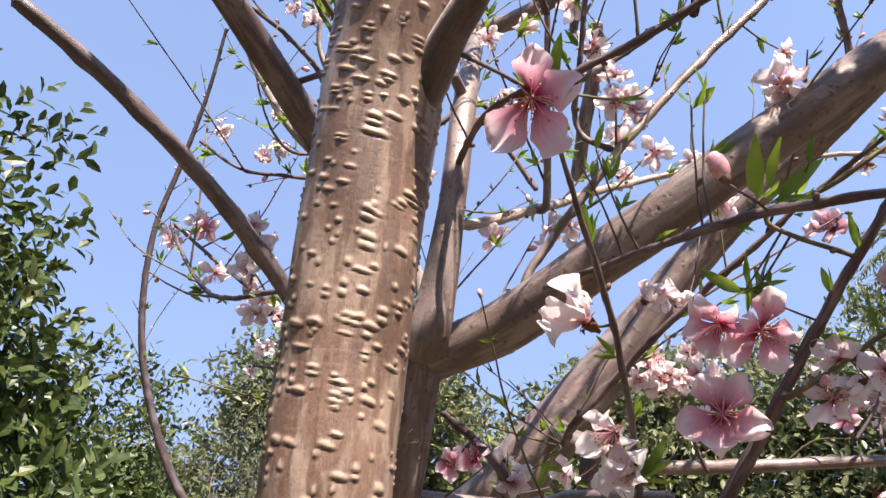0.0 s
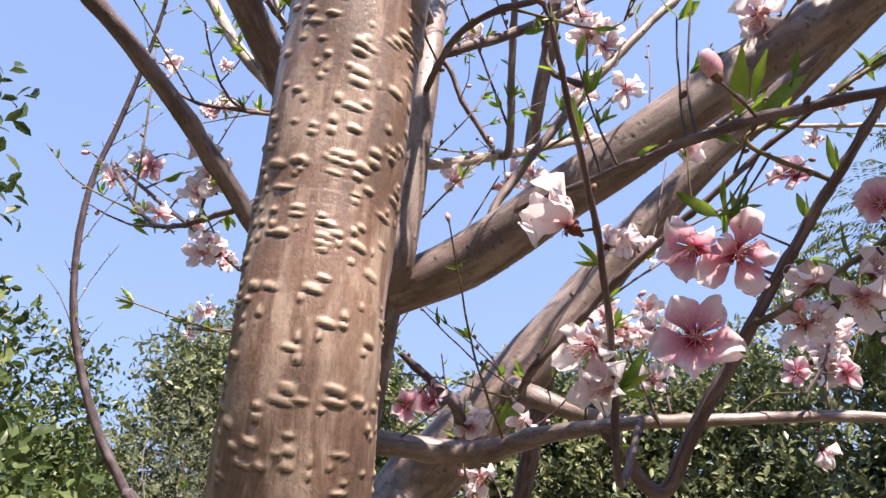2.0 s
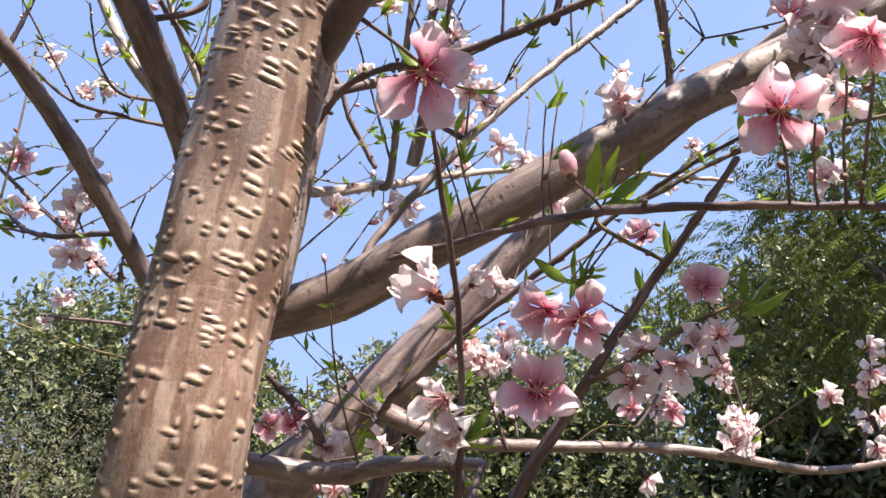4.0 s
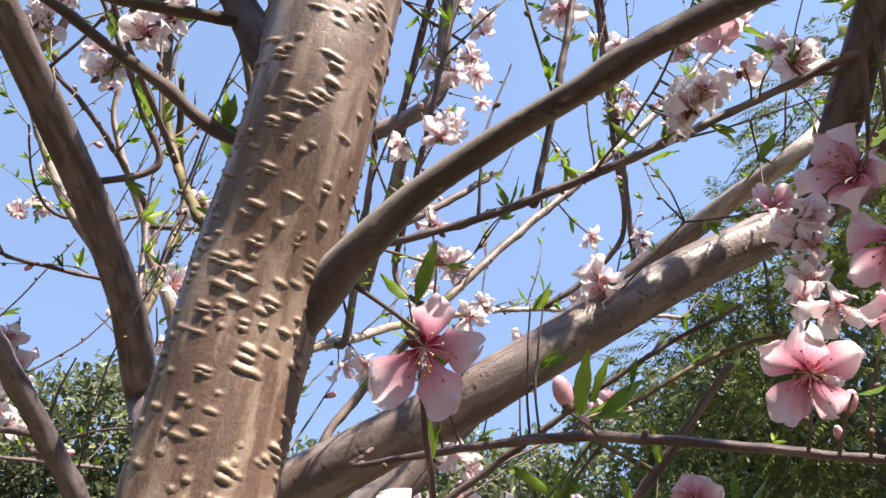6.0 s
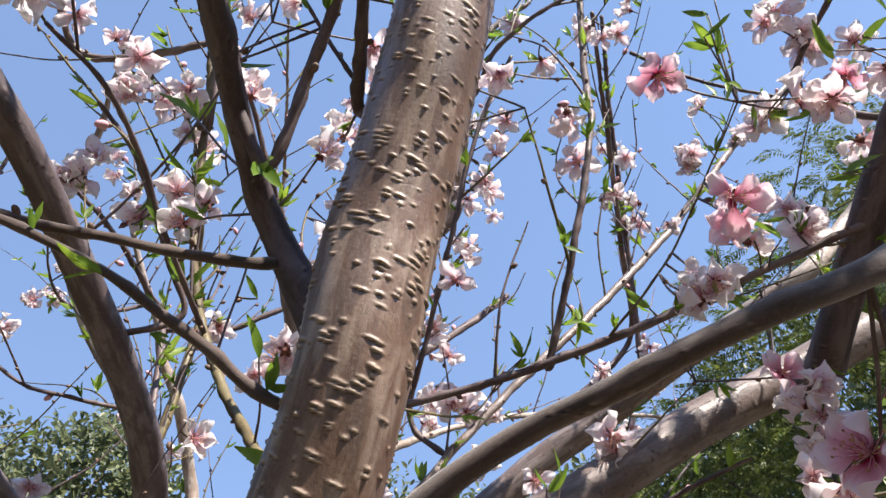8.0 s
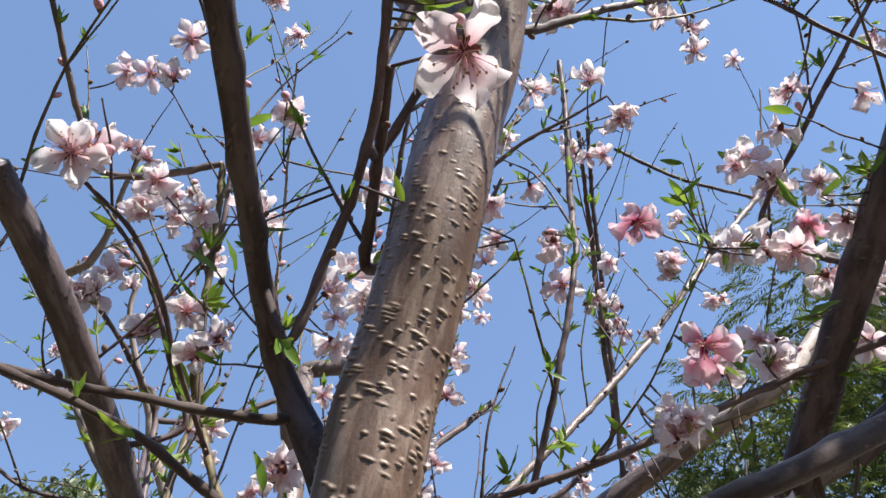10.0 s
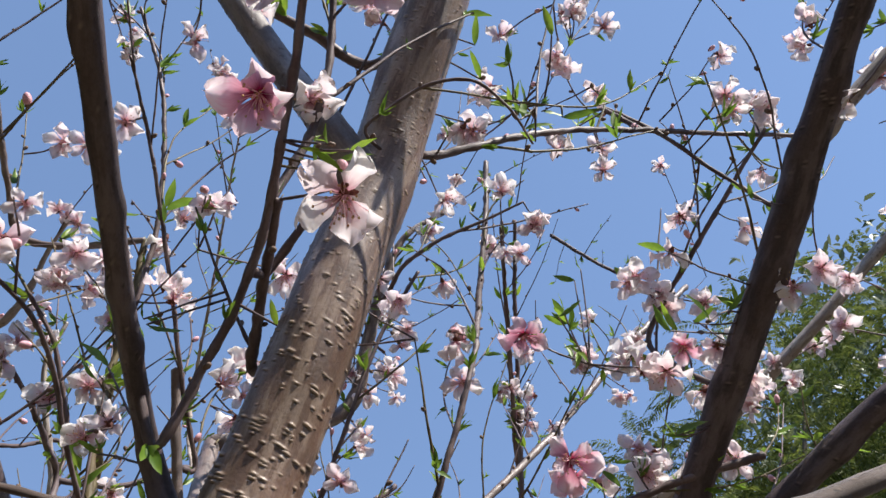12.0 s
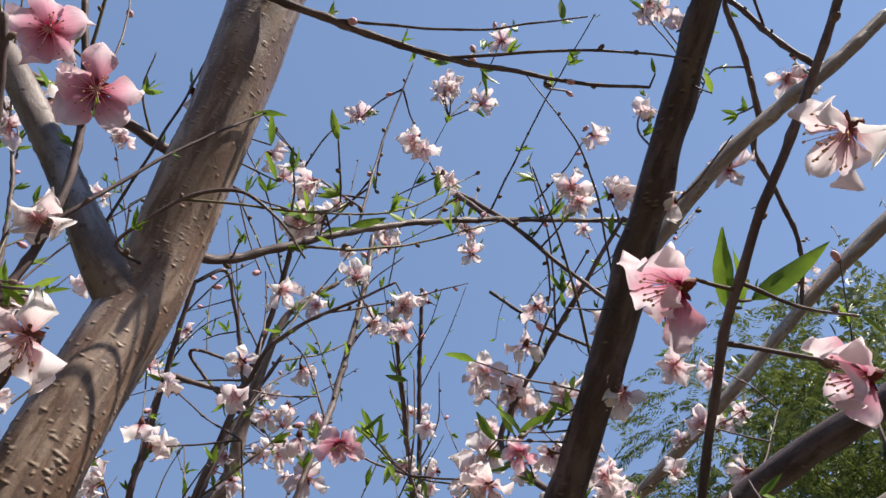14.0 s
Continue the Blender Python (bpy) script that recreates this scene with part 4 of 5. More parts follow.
def flower_bud(tree, at, d, size):
    bud(tree, at, d, True, size)
    near = nearest_on(tree, np.array(at), 0.1)
    if near is not None:
        stalk(tree, near[:3], np.array(at), 0.8, 0.8)


def tie(tree, at):
    """A stalk from a flower's foot to the nearest stem."""
    near = nearest_on(tree, np.array(at), 0.35)
    if near is not None:
        stalk(tree, near[:3], np.array(at), 1.0, 0.8)


def flowers(tree, tone, places, turn=0.75, more=0.0):
    """Flowers at places, each on a short stalk; more: how many others open beside one."""
    for x, y, z in places:
        for k in range(1 + brng.poisson(more)):
            p = Vector((x, y, z)) + (Vector(brng.normal(0, 0.011, 3)) if k else Vector())
            d = (LENS_SIDE - p).normalized() + Vector(brng.normal(0, turn * (0.6 if k == 0 else 0.9), 3)) + Vector((0, 0, -0.05))
            d.normalize()
            lift = brng.uniform(0.85, 1.18)
            if k and brng.random() < 0.25:
                flower_bud(tree, p, d, lift)
                continue
            blossom(tree, p, d, tone if brng.random() < 0.85 else "pale", lift, lost=int(brng.random() < 0.15))
            back = np.array(p - d * 0.007 * lift)
            near = nearest_on(tree, back, 0.3)
            if near is not None:
                stalk(tree, near[:3], back, 1.0 if np.linalg.norm(near[:3] - back) > 0.03 else 0.8, 0.8)


blossom(peach, (0.180, 0.553, 1.654), Vector((-0.80, -0.30, 0.52)).normalized(), "pale", 1.4, 26)
tie(peach, (0.187, 0.556, 1.652))
blossom(peach, (0.282, 0.664, 1.628), Vector((-0.21, -0.97, -0.12)).normalized(), "pink", 1.45, 10, spin=0.30)
tie(peach, (0.284, 0.674, 1.629))
blossom(peach, (0.307, 0.640, 1.681), Vector((0.01, -0.91, -0.41)).normalized(), "pink", 1.40, 16)
tie(peach, (0.307, 0.649, 1.685))
blossom(peach, (0.283, 0.653, 1.690), Vector((-0.59, -0.60, -0.54)).normalized(), "pink", 1.25, 30)
tie(peach, (0.288, 0.659, 1.695))
blossom(peach, (0.144, 0.384, 1.692), Vector((-0.02, -0.62, -0.78)).normalized(), "pink", 1.12, 12, lost=1, spin=2.5)
tie(peach, (0.144, 0.389, 1.699))
blossom(peach, (0.324, 0.395, 1.711), Vector((-0.50, -0.73, -0.47)).normalized(), "pink", 1.15, 6, spin=0.50)
tie(peach, (0.328, 0.401, 1.715))
blossom(peach, (0.317, 0.325, 1.738), Vector((-0.59, -0.40, -0.70)).normalized(), "pink", 1.10, 20)
tie(peach, (0.321, 0.328, 1.743))
blossom(peach, (0.299, 0.317, 1.761), Vector((-0.94, -0.34, 0.05)).normalized(), "pink", 1.10, 25)
tie(peach, (0.306, 0.319, 1.760))
blossom(peach, (0.346, 0.353, 1.728), Vector((-0.67, -0.25, -0.70)).normalized(), "pink", 1.05, 25)
tie(peach, (0.351, 0.355, 1.733))
blossom(peach, (0.025, 0.208, 2.005), Vector((0.13, -0.19, -0.97)).normalized(), "pink", 1.25, 12)
tie(peach, (0.024, 0.210, 2.013))
blossom(peach, (0.085, 0.225, 1.970), Vector((0.10, -0.20, -0.97)).normalized(), "pale", 1.4, 14)
tie(peach, (0.084, 0.227, 1.979))
blossom(peach, (0.322, 0.022, 1.940), Vector((-0.77, 0.26, -0.58)).normalized(), "pink", 1.05, 30)
tie(peach, (0.328, 0.020, 1.945))
blossom(peach, (0.346, -0.048, 1.967), Vector((-0.64, 0.40, -0.65)).normalized(), "pale", 1.05, 18)
tie(peach, (0.350, -0.051, 1.971))
blossom(peach, (0.405, 0.021, 1.930), Vector((-0.86, 0.39, -0.34)).normalized(), "pink", 1.05, 25)
tie(peach, (0.411, 0.018, 1.932))
bud(peach, (0.256, 0.507, 1.722), Vector((-0.35, -0.1, 0.9)).normalized(), True, 1.7)
tie(peach, (0.257, 0.507, 1.720))
blossom(peach, (0.061, 0.166, 2.098), Vector((0.23, -0.58, -0.78)).normalized(), "pink", 1.30, 10)
tie(peach, (0.059, 0.171, 2.105))
blossom(peach, (0.003, 0.162, 2.054), Vector((0.36, -0.59, -0.72)).normalized(), "pink", 1.30, 35)
tie(peach, (-0.000, 0.167, 2.061))
blossom(peach, (0.022, 0.160, 2.127), Vector((0.31, -0.53, -0.79)).normalized(), "pink", 1.30, 20)
tie(peach, (0.019, 0.164, 2.134))
blossom(peach, (0.051, 0.242, 2.059), Vector((0.25, -0.71, -0.66)).normalized(), "pale", 1.20, 30)
tie(peach, (0.049, 0.248, 2.065))
flowers(peach, "pink", [(-0.265, 1.003, 1.934), (-0.308, 1.002, 1.915), (0.077, 0.901, 1.628), (0.101, 0.903, 1.633), (0.723, 1.294, 2.202), (0.448, 0.830, 1.855), (0.519, 1.042, 1.717), (0.564, 1.019, 1.713), (0.404, 0.631, 1.716), (0.457, 0.549, 1.929), (0.396, 0.614, 1.708), (0.481, 0.541, 1.921), (0.295, 0.421, 2.090), (0.345, 0.428, 1.970), (0.456, 0.405, 2.127), (-0.046, 0.620, 2.037)], 0.4, 0.15)
flowers(peach, "pink", [(0.464, 0.386, 2.294), (0.329, 0.407, 1.970)], 0.4, 0.15)
flowers(peach, "pale", [(-0.205, 1.029, 1.875), (-0.250, 1.023, 1.879), (-0.164, 1.034, 1.818), (-0.397, 1.690, 1.984), (0.114, 0.891, 1.869), (0.352, 0.649, 1.896), (0.268, 0.753, 1.895), (0.400, 0.645, 1.672), (0.421, 0.638, 1.680), (0.373, 0.655, 1.650), (0.356, 0.661, 1.640), (0.564, 1.102, 1.641), (0.209, 0.620, 1.581), (0.201, 0.609, 1.602), (-0.422, 1.700, 1.936), (0.464, 0.544, 1.776)], 0.75, 0.55)
flowers(peach, "pale", [(-0.195, 1.095, 2.356), (0.403, 0.762, 2.017), (0.337, 0.471, 1.930), (0.589, 0.963, 2.445), (0.243, 0.744, 1.954), (0.177, 0.953, 1.912), (0.688, 0.881, 1.713), (0.482, 0.553, 1.869), (0.467, 0.519, 1.830), (-0.019, 0.514, 1.937), (0.314, 0.907, 2.356), (0.260, 0.838, 2.203), (0.340, 0.962, 2.357), (0.352, 0.491, 1.959), (0.421, 0.511, 2.025), (0.572, 0.739, 2.449)], 0.75, 0.55)
flowers(peach, "pale", [(0.366, 0.530, 1.976), (0.544, 0.815, 2.288), (0.484, 0.546, 1.897), (0.458, 0.541, 1.843), (0.466, 0.499, 2.041), (-0.148, 0.954, 2.425), (-0.065, 0.624, 2.158), (-0.150, 0.812, 2.326), (-0.169, 0.786, 2.349), (-0.220, 1.079, 2.371), (0.284, 0.822, 2.298), (0.216, 0.689, 2.048), (0.296, 0.809, 2.376), (0.282, 0.557, 2.172), (0.246, 0.815, 2.032), (-0.104, 0.387, 1.993)], 0.75, 0.55)
flowers(peach, "pale", [(-0.195, 0.776, 2.352), (-0.173, 0.656, 2.363), (-0.192, 0.644, 2.343), (-0.112, 0.611, 2.170), (-0.141, 0.968, 2.469), (0.008, 0.664, 2.360), (0.212, 0.441, 2.249), (0.367, 0.664, 2.451), (0.403, 0.651, 2.439), (0.570, 0.333, 2.479), (0.523, 0.358, 2.282), (0.586, 0.976, 2.424), (0.075, 0.470, 2.005), (0.267, 0.821, 2.188), (0.751, 0.558, 2.281), (0.203, 0.329, 2.272)], 0.75, 0.55)
flowers(peach, "pale", [(0.255, 0.657, 2.248), (-0.206, 0.613, 2.570), (-0.198, 0.660, 2.565), (-0.032, 0.622, 2.269), (0.325, 0.348, 2.579), (0.377, 0.364, 2.596), (0.408, 0.439, 2.399), (0.293, 0.342, 2.434), (0.230, 0.362, 2.457), (0.396, 0.682, 2.465), (0.211, 0.375, 2.283), (0.201, 0.304, 2.255), (0.605, 0.521, 2.506), (0.465, 0.411, 2.261), (0.811, 0.793, 3.020), (0.663, 0.363, 2.271)], 0.75, 0.55)
flowers(peach, "pale", [(0.456, 0.162, 2.340), (0.323, 0.942, 2.394), (0.249, 0.779, 2.225), (0.082, 0.426, 2.530), (0.548, 0.491, 2.160), (0.701, 0.863, 2.423), (0.502, 0.305, 2.144), (0.281, 0.329, 2.237), (0.285, 0.715, 2.488), (0.286, 0.464, 2.321), (0.394, 0.350, 2.754), (0.499, 0.178, 2.621), (0.312, 0.916, 2.375), (0.916, 0.724, 2.481), (0.335, 0.332, 2.374), (0.395, 0.422, 2.415)], 0.75, 0.55)
flowers(peach, "pale", [(0.418, 0.389, 2.074), (0.471, 0.529, 2.188), (0.596, 0.460, 2.167), (0.590, 0.337, 2.232), (0.648, 0.379, 2.209), (0.620, 0.498, 2.169), (0.479, 0.524, 2.085), (0.546, 0.462, 2.061), (0.428, 0.429, 2.223), (-0.064, 0.397, 2.286), (-0.115, 0.529, 2.289), (-0.039, 0.607, 2.219), (0.004, 0.467, 2.157), (-0.187, 0.636, 2.230), (-0.096, 0.670, 2.176), (-0.099, 0.713, 2.056)], 0.75, 0.55)
flowers(peach, "pale", [(-0.005, 0.590, 2.135), (0.087, 0.509, 2.143), (0.211, 0.549, 2.195), (0.175, 0.463, 2.432), (0.365, 0.535, 2.371), (0.209, 0.658, 2.313), (0.151, 0.541, 2.171), (0.109, 0.696, 2.291), (0.128, 0.670, 2.201), (0.151, 0.581, 2.130), (0.112, 0.653, 2.112), (0.431, 0.256, 2.331), (0.582, 0.256, 2.549), (0.502, 0.308, 2.533), (0.563, 0.182, 2.352), (0.531, 0.446, 2.244)], 0.75, 0.55)

flowers(peach, "pale", SPOTS, 0.9, 1.0)


# ---- young leaves and buds ----
def leaf_mesh(seed, length=0.040, width=0.0095, fold=0.35, curl=0.25):
    r = np.random.default_rng(seed)
    n = 9
    verts, faces = [], []
    bend, twist = r.uniform(-0.3, 1.0) * curl, r.uniform(-0.5, 0.5)
    for a in range(n):
        v = a / (n - 1)
        w = width * 0.5 * (np.sin(np.pi * v**0.8) ** 0.9 if 0 < v < 1 else 0.0) + 0.0003
        zc = -bend * length * v * v
        for s in (-1, 0, 1):
            x, z = s * w, abs(s) * fold * w
            ca, sa = np.cos(twist * v), np.sin(twist * v)
            verts.append((x * ca - z * sa, length * v, zc + x * sa + z * ca + 0.0006 * s * np.sin(14 * v)))
    for a in range(n - 1):
        for b in range(2):
            faces.append((a * 3 + b, a * 3 + b + 1, a * 3 + b + 4, a * 3 + b + 3))
    return np.array(verts), faces


LEAF_SHAPES = [leaf_mesh(s, 0.040, 0.0085 + 0.001 * (s % 4), 0.3 + 0.1 * (s % 3), 0.15 + 0.12 * (s % 3)) for s in range(8)]
LEAF_MESHES = [mesh_of("leaf", v, f, [LEAF]) for v, f in LEAF_SHAPES]
lrng = np.random.default_rng(11)
LEAF_COUNT = collections.Counter()
LEAF_REST = collections.defaultdict(lambda: ([], []))


def leaf(tree, at, d, size=1.0, roll=None):
    """One leaf from its stalk at at, pointing along d."""
    d = Vector(d).normalized()
    k = int(lrng.integers(8))
    m = Matrix.Translation(at) @ Vector((0, 1, 0)).rotation_difference(d).to_matrix().to_4x4() @ Matrix.Rotation(lrng.uniform(0, 6.28) if roll is None else roll, 4, "Y") @ Matrix.Scale(size, 4)
    if LEAF_COUNT[tree] < 300:
        LEAF_COUNT[tree] += 1
        part("leaf", LEAF_MESHES[k], tree, "", m)
    else:
        vs, fs = LEAF_REST[tree]
        o = sum(len(x) for x in vs)
        v, f = LEAF_SHAPES[k]
        vs.append(v @ np.array(m.to_3x3()).T + np.array(m.translation))
        fs.extend([[i + o for i in q] for q in f])


def spur(tree, at):
    """Ties a leaf's foot to the nearest stem."""
    near = nearest_on(tree, np.array(at), 0.3)
    if near is not None and np.linalg.norm(near[:3] - np.array(at)) > 0.003:
        stalk(tree, near[:3], np.array(at), 0.9, 0.6)


def tuft(tree, at, d, n=4, size=0.8):
    """A tuft of young leaves that spread round d."""
    d = Vector(d).normalized()
    for k in range(n):
        s = d + Vector(lrng.normal(0, 0.38, 3))
        leaf(tree, Vector(at) + d * 0.001 * k, s, size * lrng.uniform(0.6, 1.2))


for x, y, z, dx, dy, dz, size in [(0.294, 0.574, 1.743, -0.10, -0.45, 0.89, 1.15), (0.301, 0.568, 1.752, 0.09, -0.48, 0.87, 0.83), (0.306, 0.571, 1.746, 0.68, -0.44, 0.58, 0.97), (0.323, 0.557, 1.764, 0.04, -0.48, 0.88, 0.47), (0.300, 0.573, 1.743, 0.92, -0.31, 0.24, 0.74)]:
    leaf(peach, (x, y, z), (dx, dy, dz), size)
    spur(peach, (x, y, z))
for x, y, z, dx, dy, dz, size in [(0.156, 0.461, 1.749, 0.12, -0.48, 0.87, 0.85), (0.152, 0.461, 1.751, -0.87, -0.08, 0.48, 0.48)]:
    leaf(peach, (x, y, z), (dx, dy, dz), size)
    spur(peach, (x, y, z))
for x, y, z, dx, dy, dz, size in [(0.307, 0.646, 1.712, -0.33, -0.39, 0.86, 0.77), (0.308, 0.645, 1.712, 0.26, -0.49, 0.83, 0.82), (0.308, 0.646, 1.712, 0.85, -0.37, 0.37, 0.60), (0.301, 0.647, 1.712, -0.88, -0.08, 0.47, 0.87)]:
    leaf(peach, (x, y, z), (dx, dy, dz), size)
    spur(peach, (x, y, z))
for x, y, z, dx, dy, dz, size in [(0.326, 0.334, 1.793, 0.66, -0.45, 0.60, 0.64), (0.333, 0.383, 1.698, 0.93, -0.30, 0.21, 0.55), (0.343, 0.366, 1.728, -0.10, 0.48, -0.87, 0.35)]:
    leaf(peach, (x, y, z), (dx, dy, dz), size)
    spur(peach, (x, y, z))
for x, y, z, dx, dy, dz, size in [(0.399, 0.664, 1.686, -0.44, -0.35, 0.83, 0.82), (0.399, 0.663, 1.688, 0.67, -0.45, 0.59, 0.93), (0.445, 0.646, 1.702, 0.83, -0.38, 0.40, 1.10), (0.445, 0.645, 1.704, 0.48, -0.48, 0.73, 1.15), (0.446, 0.641, 1.712, -0.20, -0.43, 0.88, 0.77)]:
    leaf(peach, (x, y, z), (dx, dy, dz), size)
    spur(peach, (x, y, z))
for x, y, z, dx, dy, dz, size in [(0.262, 0.599, 1.925, 0.19, -0.49, 0.85, 0.37), (0.347, 0.557, 1.972, -0.87, -0.09, 0.49, 0.67), (0.445, 0.539, 1.968, 0.46, -0.49, 0.74, 0.65), (-0.045, 0.624, 1.993, 0.58, 0.29, -0.76, 0.89), (0.369, 0.548, 1.980, 0.96, -0.26, 0.13, 0.50)]:
    leaf(peach, (x, y, z), (dx, dy, dz), size)
    spur(peach, (x, y, z))
for x, y, z, dx, dy, dz, size in [(0.278, 0.671, 1.967, 0.19, -0.59, 0.79, 0.76), (0.278, 0.671, 1.967, -0.46, -0.42, 0.78, 0.65), (0.323, 0.641, 1.995, -0.09, -0.55, 0.83, 0.48), (0.323, 0.641, 1.995, 0.93, -0.33, 0.15, 0.37), (0.387, 0.617, 2.007, -0.92, -0.05, 0.40, 0.73), (0.392, 0.617, 2.006, 0.83, -0.44, 0.34, 0.77)]:
    leaf(peach, (x, y, z), (dx, dy, dz), size)
    spur(peach, (x, y, z))
for x, y, z, dx, dy, dz, size in [(0.048, 0.502, 1.844, -0.32, -0.48, 0.81, 0.73)]:
    leaf(peach, (x, y, z), (dx, dy, dz), size)
    spur(peach, (x, y, z))
for x, y, z, dx, dy, dz, size in [(0.194, 0.588, 1.794, 0.20, -0.59, 0.78, 0.52), (0.182, 0.594, 1.789, -0.94, -0.00, 0.34, 0.41), (0.255, 0.560, 1.813, -0.77, -0.22, 0.59, 0.37), (0.263, 0.555, 1.817, -0.34, -0.47, 0.81, 0.53)]:
    leaf(peach, (x, y, z), (dx, dy, dz), size)
    spur(peach, (x, y, z))
for x, y, z, dx, dy, dz, size in [(-0.045, 0.599, 2.043, -0.84, -0.16, 0.53, 0.59), (-0.032, 0.603, 2.033, 0.25, -0.59, 0.77, 0.68), (-0.033, 0.600, 2.037, 0.97, -0.22, -0.02, 0.61), (-0.013, 0.579, 2.061, -0.36, -0.47, 0.81, 0.78), (-0.027, 0.648, 1.966, -0.61, -0.34, 0.72, 0.64), (-0.025, 0.647, 1.966, 0.54, -0.56, 0.63, 0.54)]:
    leaf(peach, (x, y, z), (dx, dy, dz), size)
    spur(peach, (x, y, z))
for x, y, z, dx, dy, dz, size in [(0.068, 0.229, 1.986, -0.43, -0.57, 0.70, 0.47), (0.064, 0.229, 1.988, -0.96, -0.00, 0.28, 0.20), (0.077, 0.222, 1.991, 0.81, -0.51, 0.29, 0.51)]:
    leaf(peach, (x, y, z), (dx, dy, dz), size)
    spur(peach, (x, y, z))
for x, y, z, dx, dy, dz, size in [(-0.031, 0.541, 2.001, -0.83, -0.25, 0.50, 0.79), (-0.028, 0.539, 2.003, 0.44, -0.69, 0.58, 0.63), (-0.027, 0.541, 2.001, 0.90, -0.41, 0.16, 0.50), (-0.014, 0.601, 1.936, -0.65, -0.43, 0.63, 0.68), (-0.013, 0.599, 1.937, 0.34, -0.70, 0.62, 0.72), (0.037, 0.589, 1.933, -0.56, -0.49, 0.67, 0.52)]:
    leaf(peach, (x, y, z), (dx, dy, dz), size)
    spur(peach, (x, y, z))
for x, y, z, dx, dy, dz, size in [(-0.048, 0.574, 2.235, -0.02, -0.70, 0.72, 0.79), (-0.047, 0.577, 2.233, 0.68, -0.60, 0.42, 1.02), (0.314, 0.374, 2.337, -0.98, 0.21, 0.06, 0.78), (0.285, 0.367, 2.352, 0.96, -0.27, -0.01, 0.67), (0.267, 0.369, 2.355, -0.54, -0.51, 0.67, 0.69), (-0.070, 0.589, 2.227, -0.94, 0.34, -0.07, 0.76)]:
    leaf(peach, (x, y, z), (dx, dy, dz), size)
    spur(peach, (x, y, z))
for x, y, z, dx, dy, dz, size in [(0.415, 0.371, 2.106, -0.84, -0.24, 0.49, 0.73), (0.432, 0.359, 2.113, 0.58, -0.65, 0.50, 0.62), (0.449, 0.426, 2.040, 0.67, -0.61, 0.43, 0.80), (0.449, 0.426, 2.040, -0.85, -0.23, 0.48, 0.63), (0.418, 0.472, 2.002, -0.89, -0.17, 0.43, 0.61), (0.387, 0.242, 2.246, -0.81, -0.28, 0.52, 0.33)]:
    leaf(peach, (x, y, z), (dx, dy, dz), size)
    spur(peach, (x, y, z))
for x, y, z, dx, dy, dz, size in [(0.003, 0.378, 1.956, 0.96, -0.28, -0.05, 0.60), (0.000, 0.376, 1.958, -0.52, -0.53, 0.67, 0.29), (-0.011, 0.405, 1.935, -0.86, -0.20, 0.47, 0.60), (0.001, 0.443, 1.895, -0.93, -0.06, 0.36, 0.39)]:
    leaf(peach, (x, y, z), (dx, dy, dz), size)
    spur(peach, (x, y, z))
for x, y, z, dx, dy, dz, size in [(0.066, 0.210, 1.981, -0.93, 0.37, -0.04, 0.27), (0.068, 0.207, 1.984, -0.62, -0.46, 0.64, 0.27), (0.080, 0.204, 1.982, 0.71, -0.62, 0.35, 0.39), (0.075, 0.279, 1.913, -0.56, -0.50, 0.66, 0.37)]:
    leaf(peach, (x, y, z), (dx, dy, dz), size)
    spur(peach, (x, y, z))
for x, y, z, dx, dy, dz, size in [(0.158, 0.242, 2.204, -0.30, -0.64, 0.71, 0.61), (0.171, 0.257, 2.185, -0.60, -0.48, 0.65, 0.62), (0.215, 0.269, 2.159, 0.73, -0.60, 0.33, 0.64), (0.200, 0.262, 2.171, -0.43, -0.58, 0.69, 0.42), (0.227, 0.271, 2.154, -0.94, -0.03, 0.34, 0.37), (0.162, 0.295, 2.152, -0.72, -0.37, 0.58, 0.30)]:
    leaf(peach, (x, y, z), (dx, dy, dz), size)
    spur(peach, (x, y, z))
for x, y, z, dx, dy, dz, size in [(0.343, 0.411, 2.168, -0.96, 0.25, 0.08, 0.53), (0.345, 0.402, 2.176, -0.78, -0.30, 0.54, 0.42), (0.449, 0.402, 2.141, -0.81, -0.28, 0.52, 0.79), (0.463, 0.389, 2.149, 0.45, -0.72, 0.53, 0.63), (0.488, 0.465, 2.069, 0.52, -0.70, 0.49, 0.66), (0.451, 0.498, 2.050, -0.87, 0.47, -0.16, 0.47)]:
    leaf(peach, (x, y, z), (dx, dy, dz), size)
    spur(peach, (x, y, z))
for x, y, z, dx, dy, dz, size in [(0.348, 0.026, 1.942, -0.44, -0.61, 0.66, 0.82), (0.354, 0.020, 1.946, 0.56, -0.70, 0.44, 0.85), (0.351, 0.023, 1.943, -0.42, -0.62, 0.67, 0.58), (0.394, 0.007, 1.945, 0.94, 0.05, -0.33, 0.31)]:
    leaf(peach, (x, y, z), (dx, dy, dz), size)
    spur(peach, (x, y, z))
for x, y, z, dx, dy, dz, size in [(0.411, 0.317, 2.077, -0.80, -0.31, 0.51, 0.72), (0.423, 0.305, 2.084, 0.20, -0.77, 0.61, 0.55), (0.297, 0.364, 2.070, 0.57, -0.70, 0.43, 0.57), (0.300, 0.360, 2.073, -0.54, -0.54, 0.64, 0.41), (0.407, 0.239, 2.146, -0.58, -0.51, 0.63, 0.34), (0.358, 0.294, 2.113, -0.97, 0.20, 0.12, 0.63), (0.408, 0.094, 2.274, -0.58, -0.51, 0.63, 0.34), (0.453, 0.086, 2.267, -0.61, -0.50, 0.62, 0.46)]:
    leaf(peach, (x, y, z), (dx, dy, dz), size)
    spur(peach, (x, y, z))
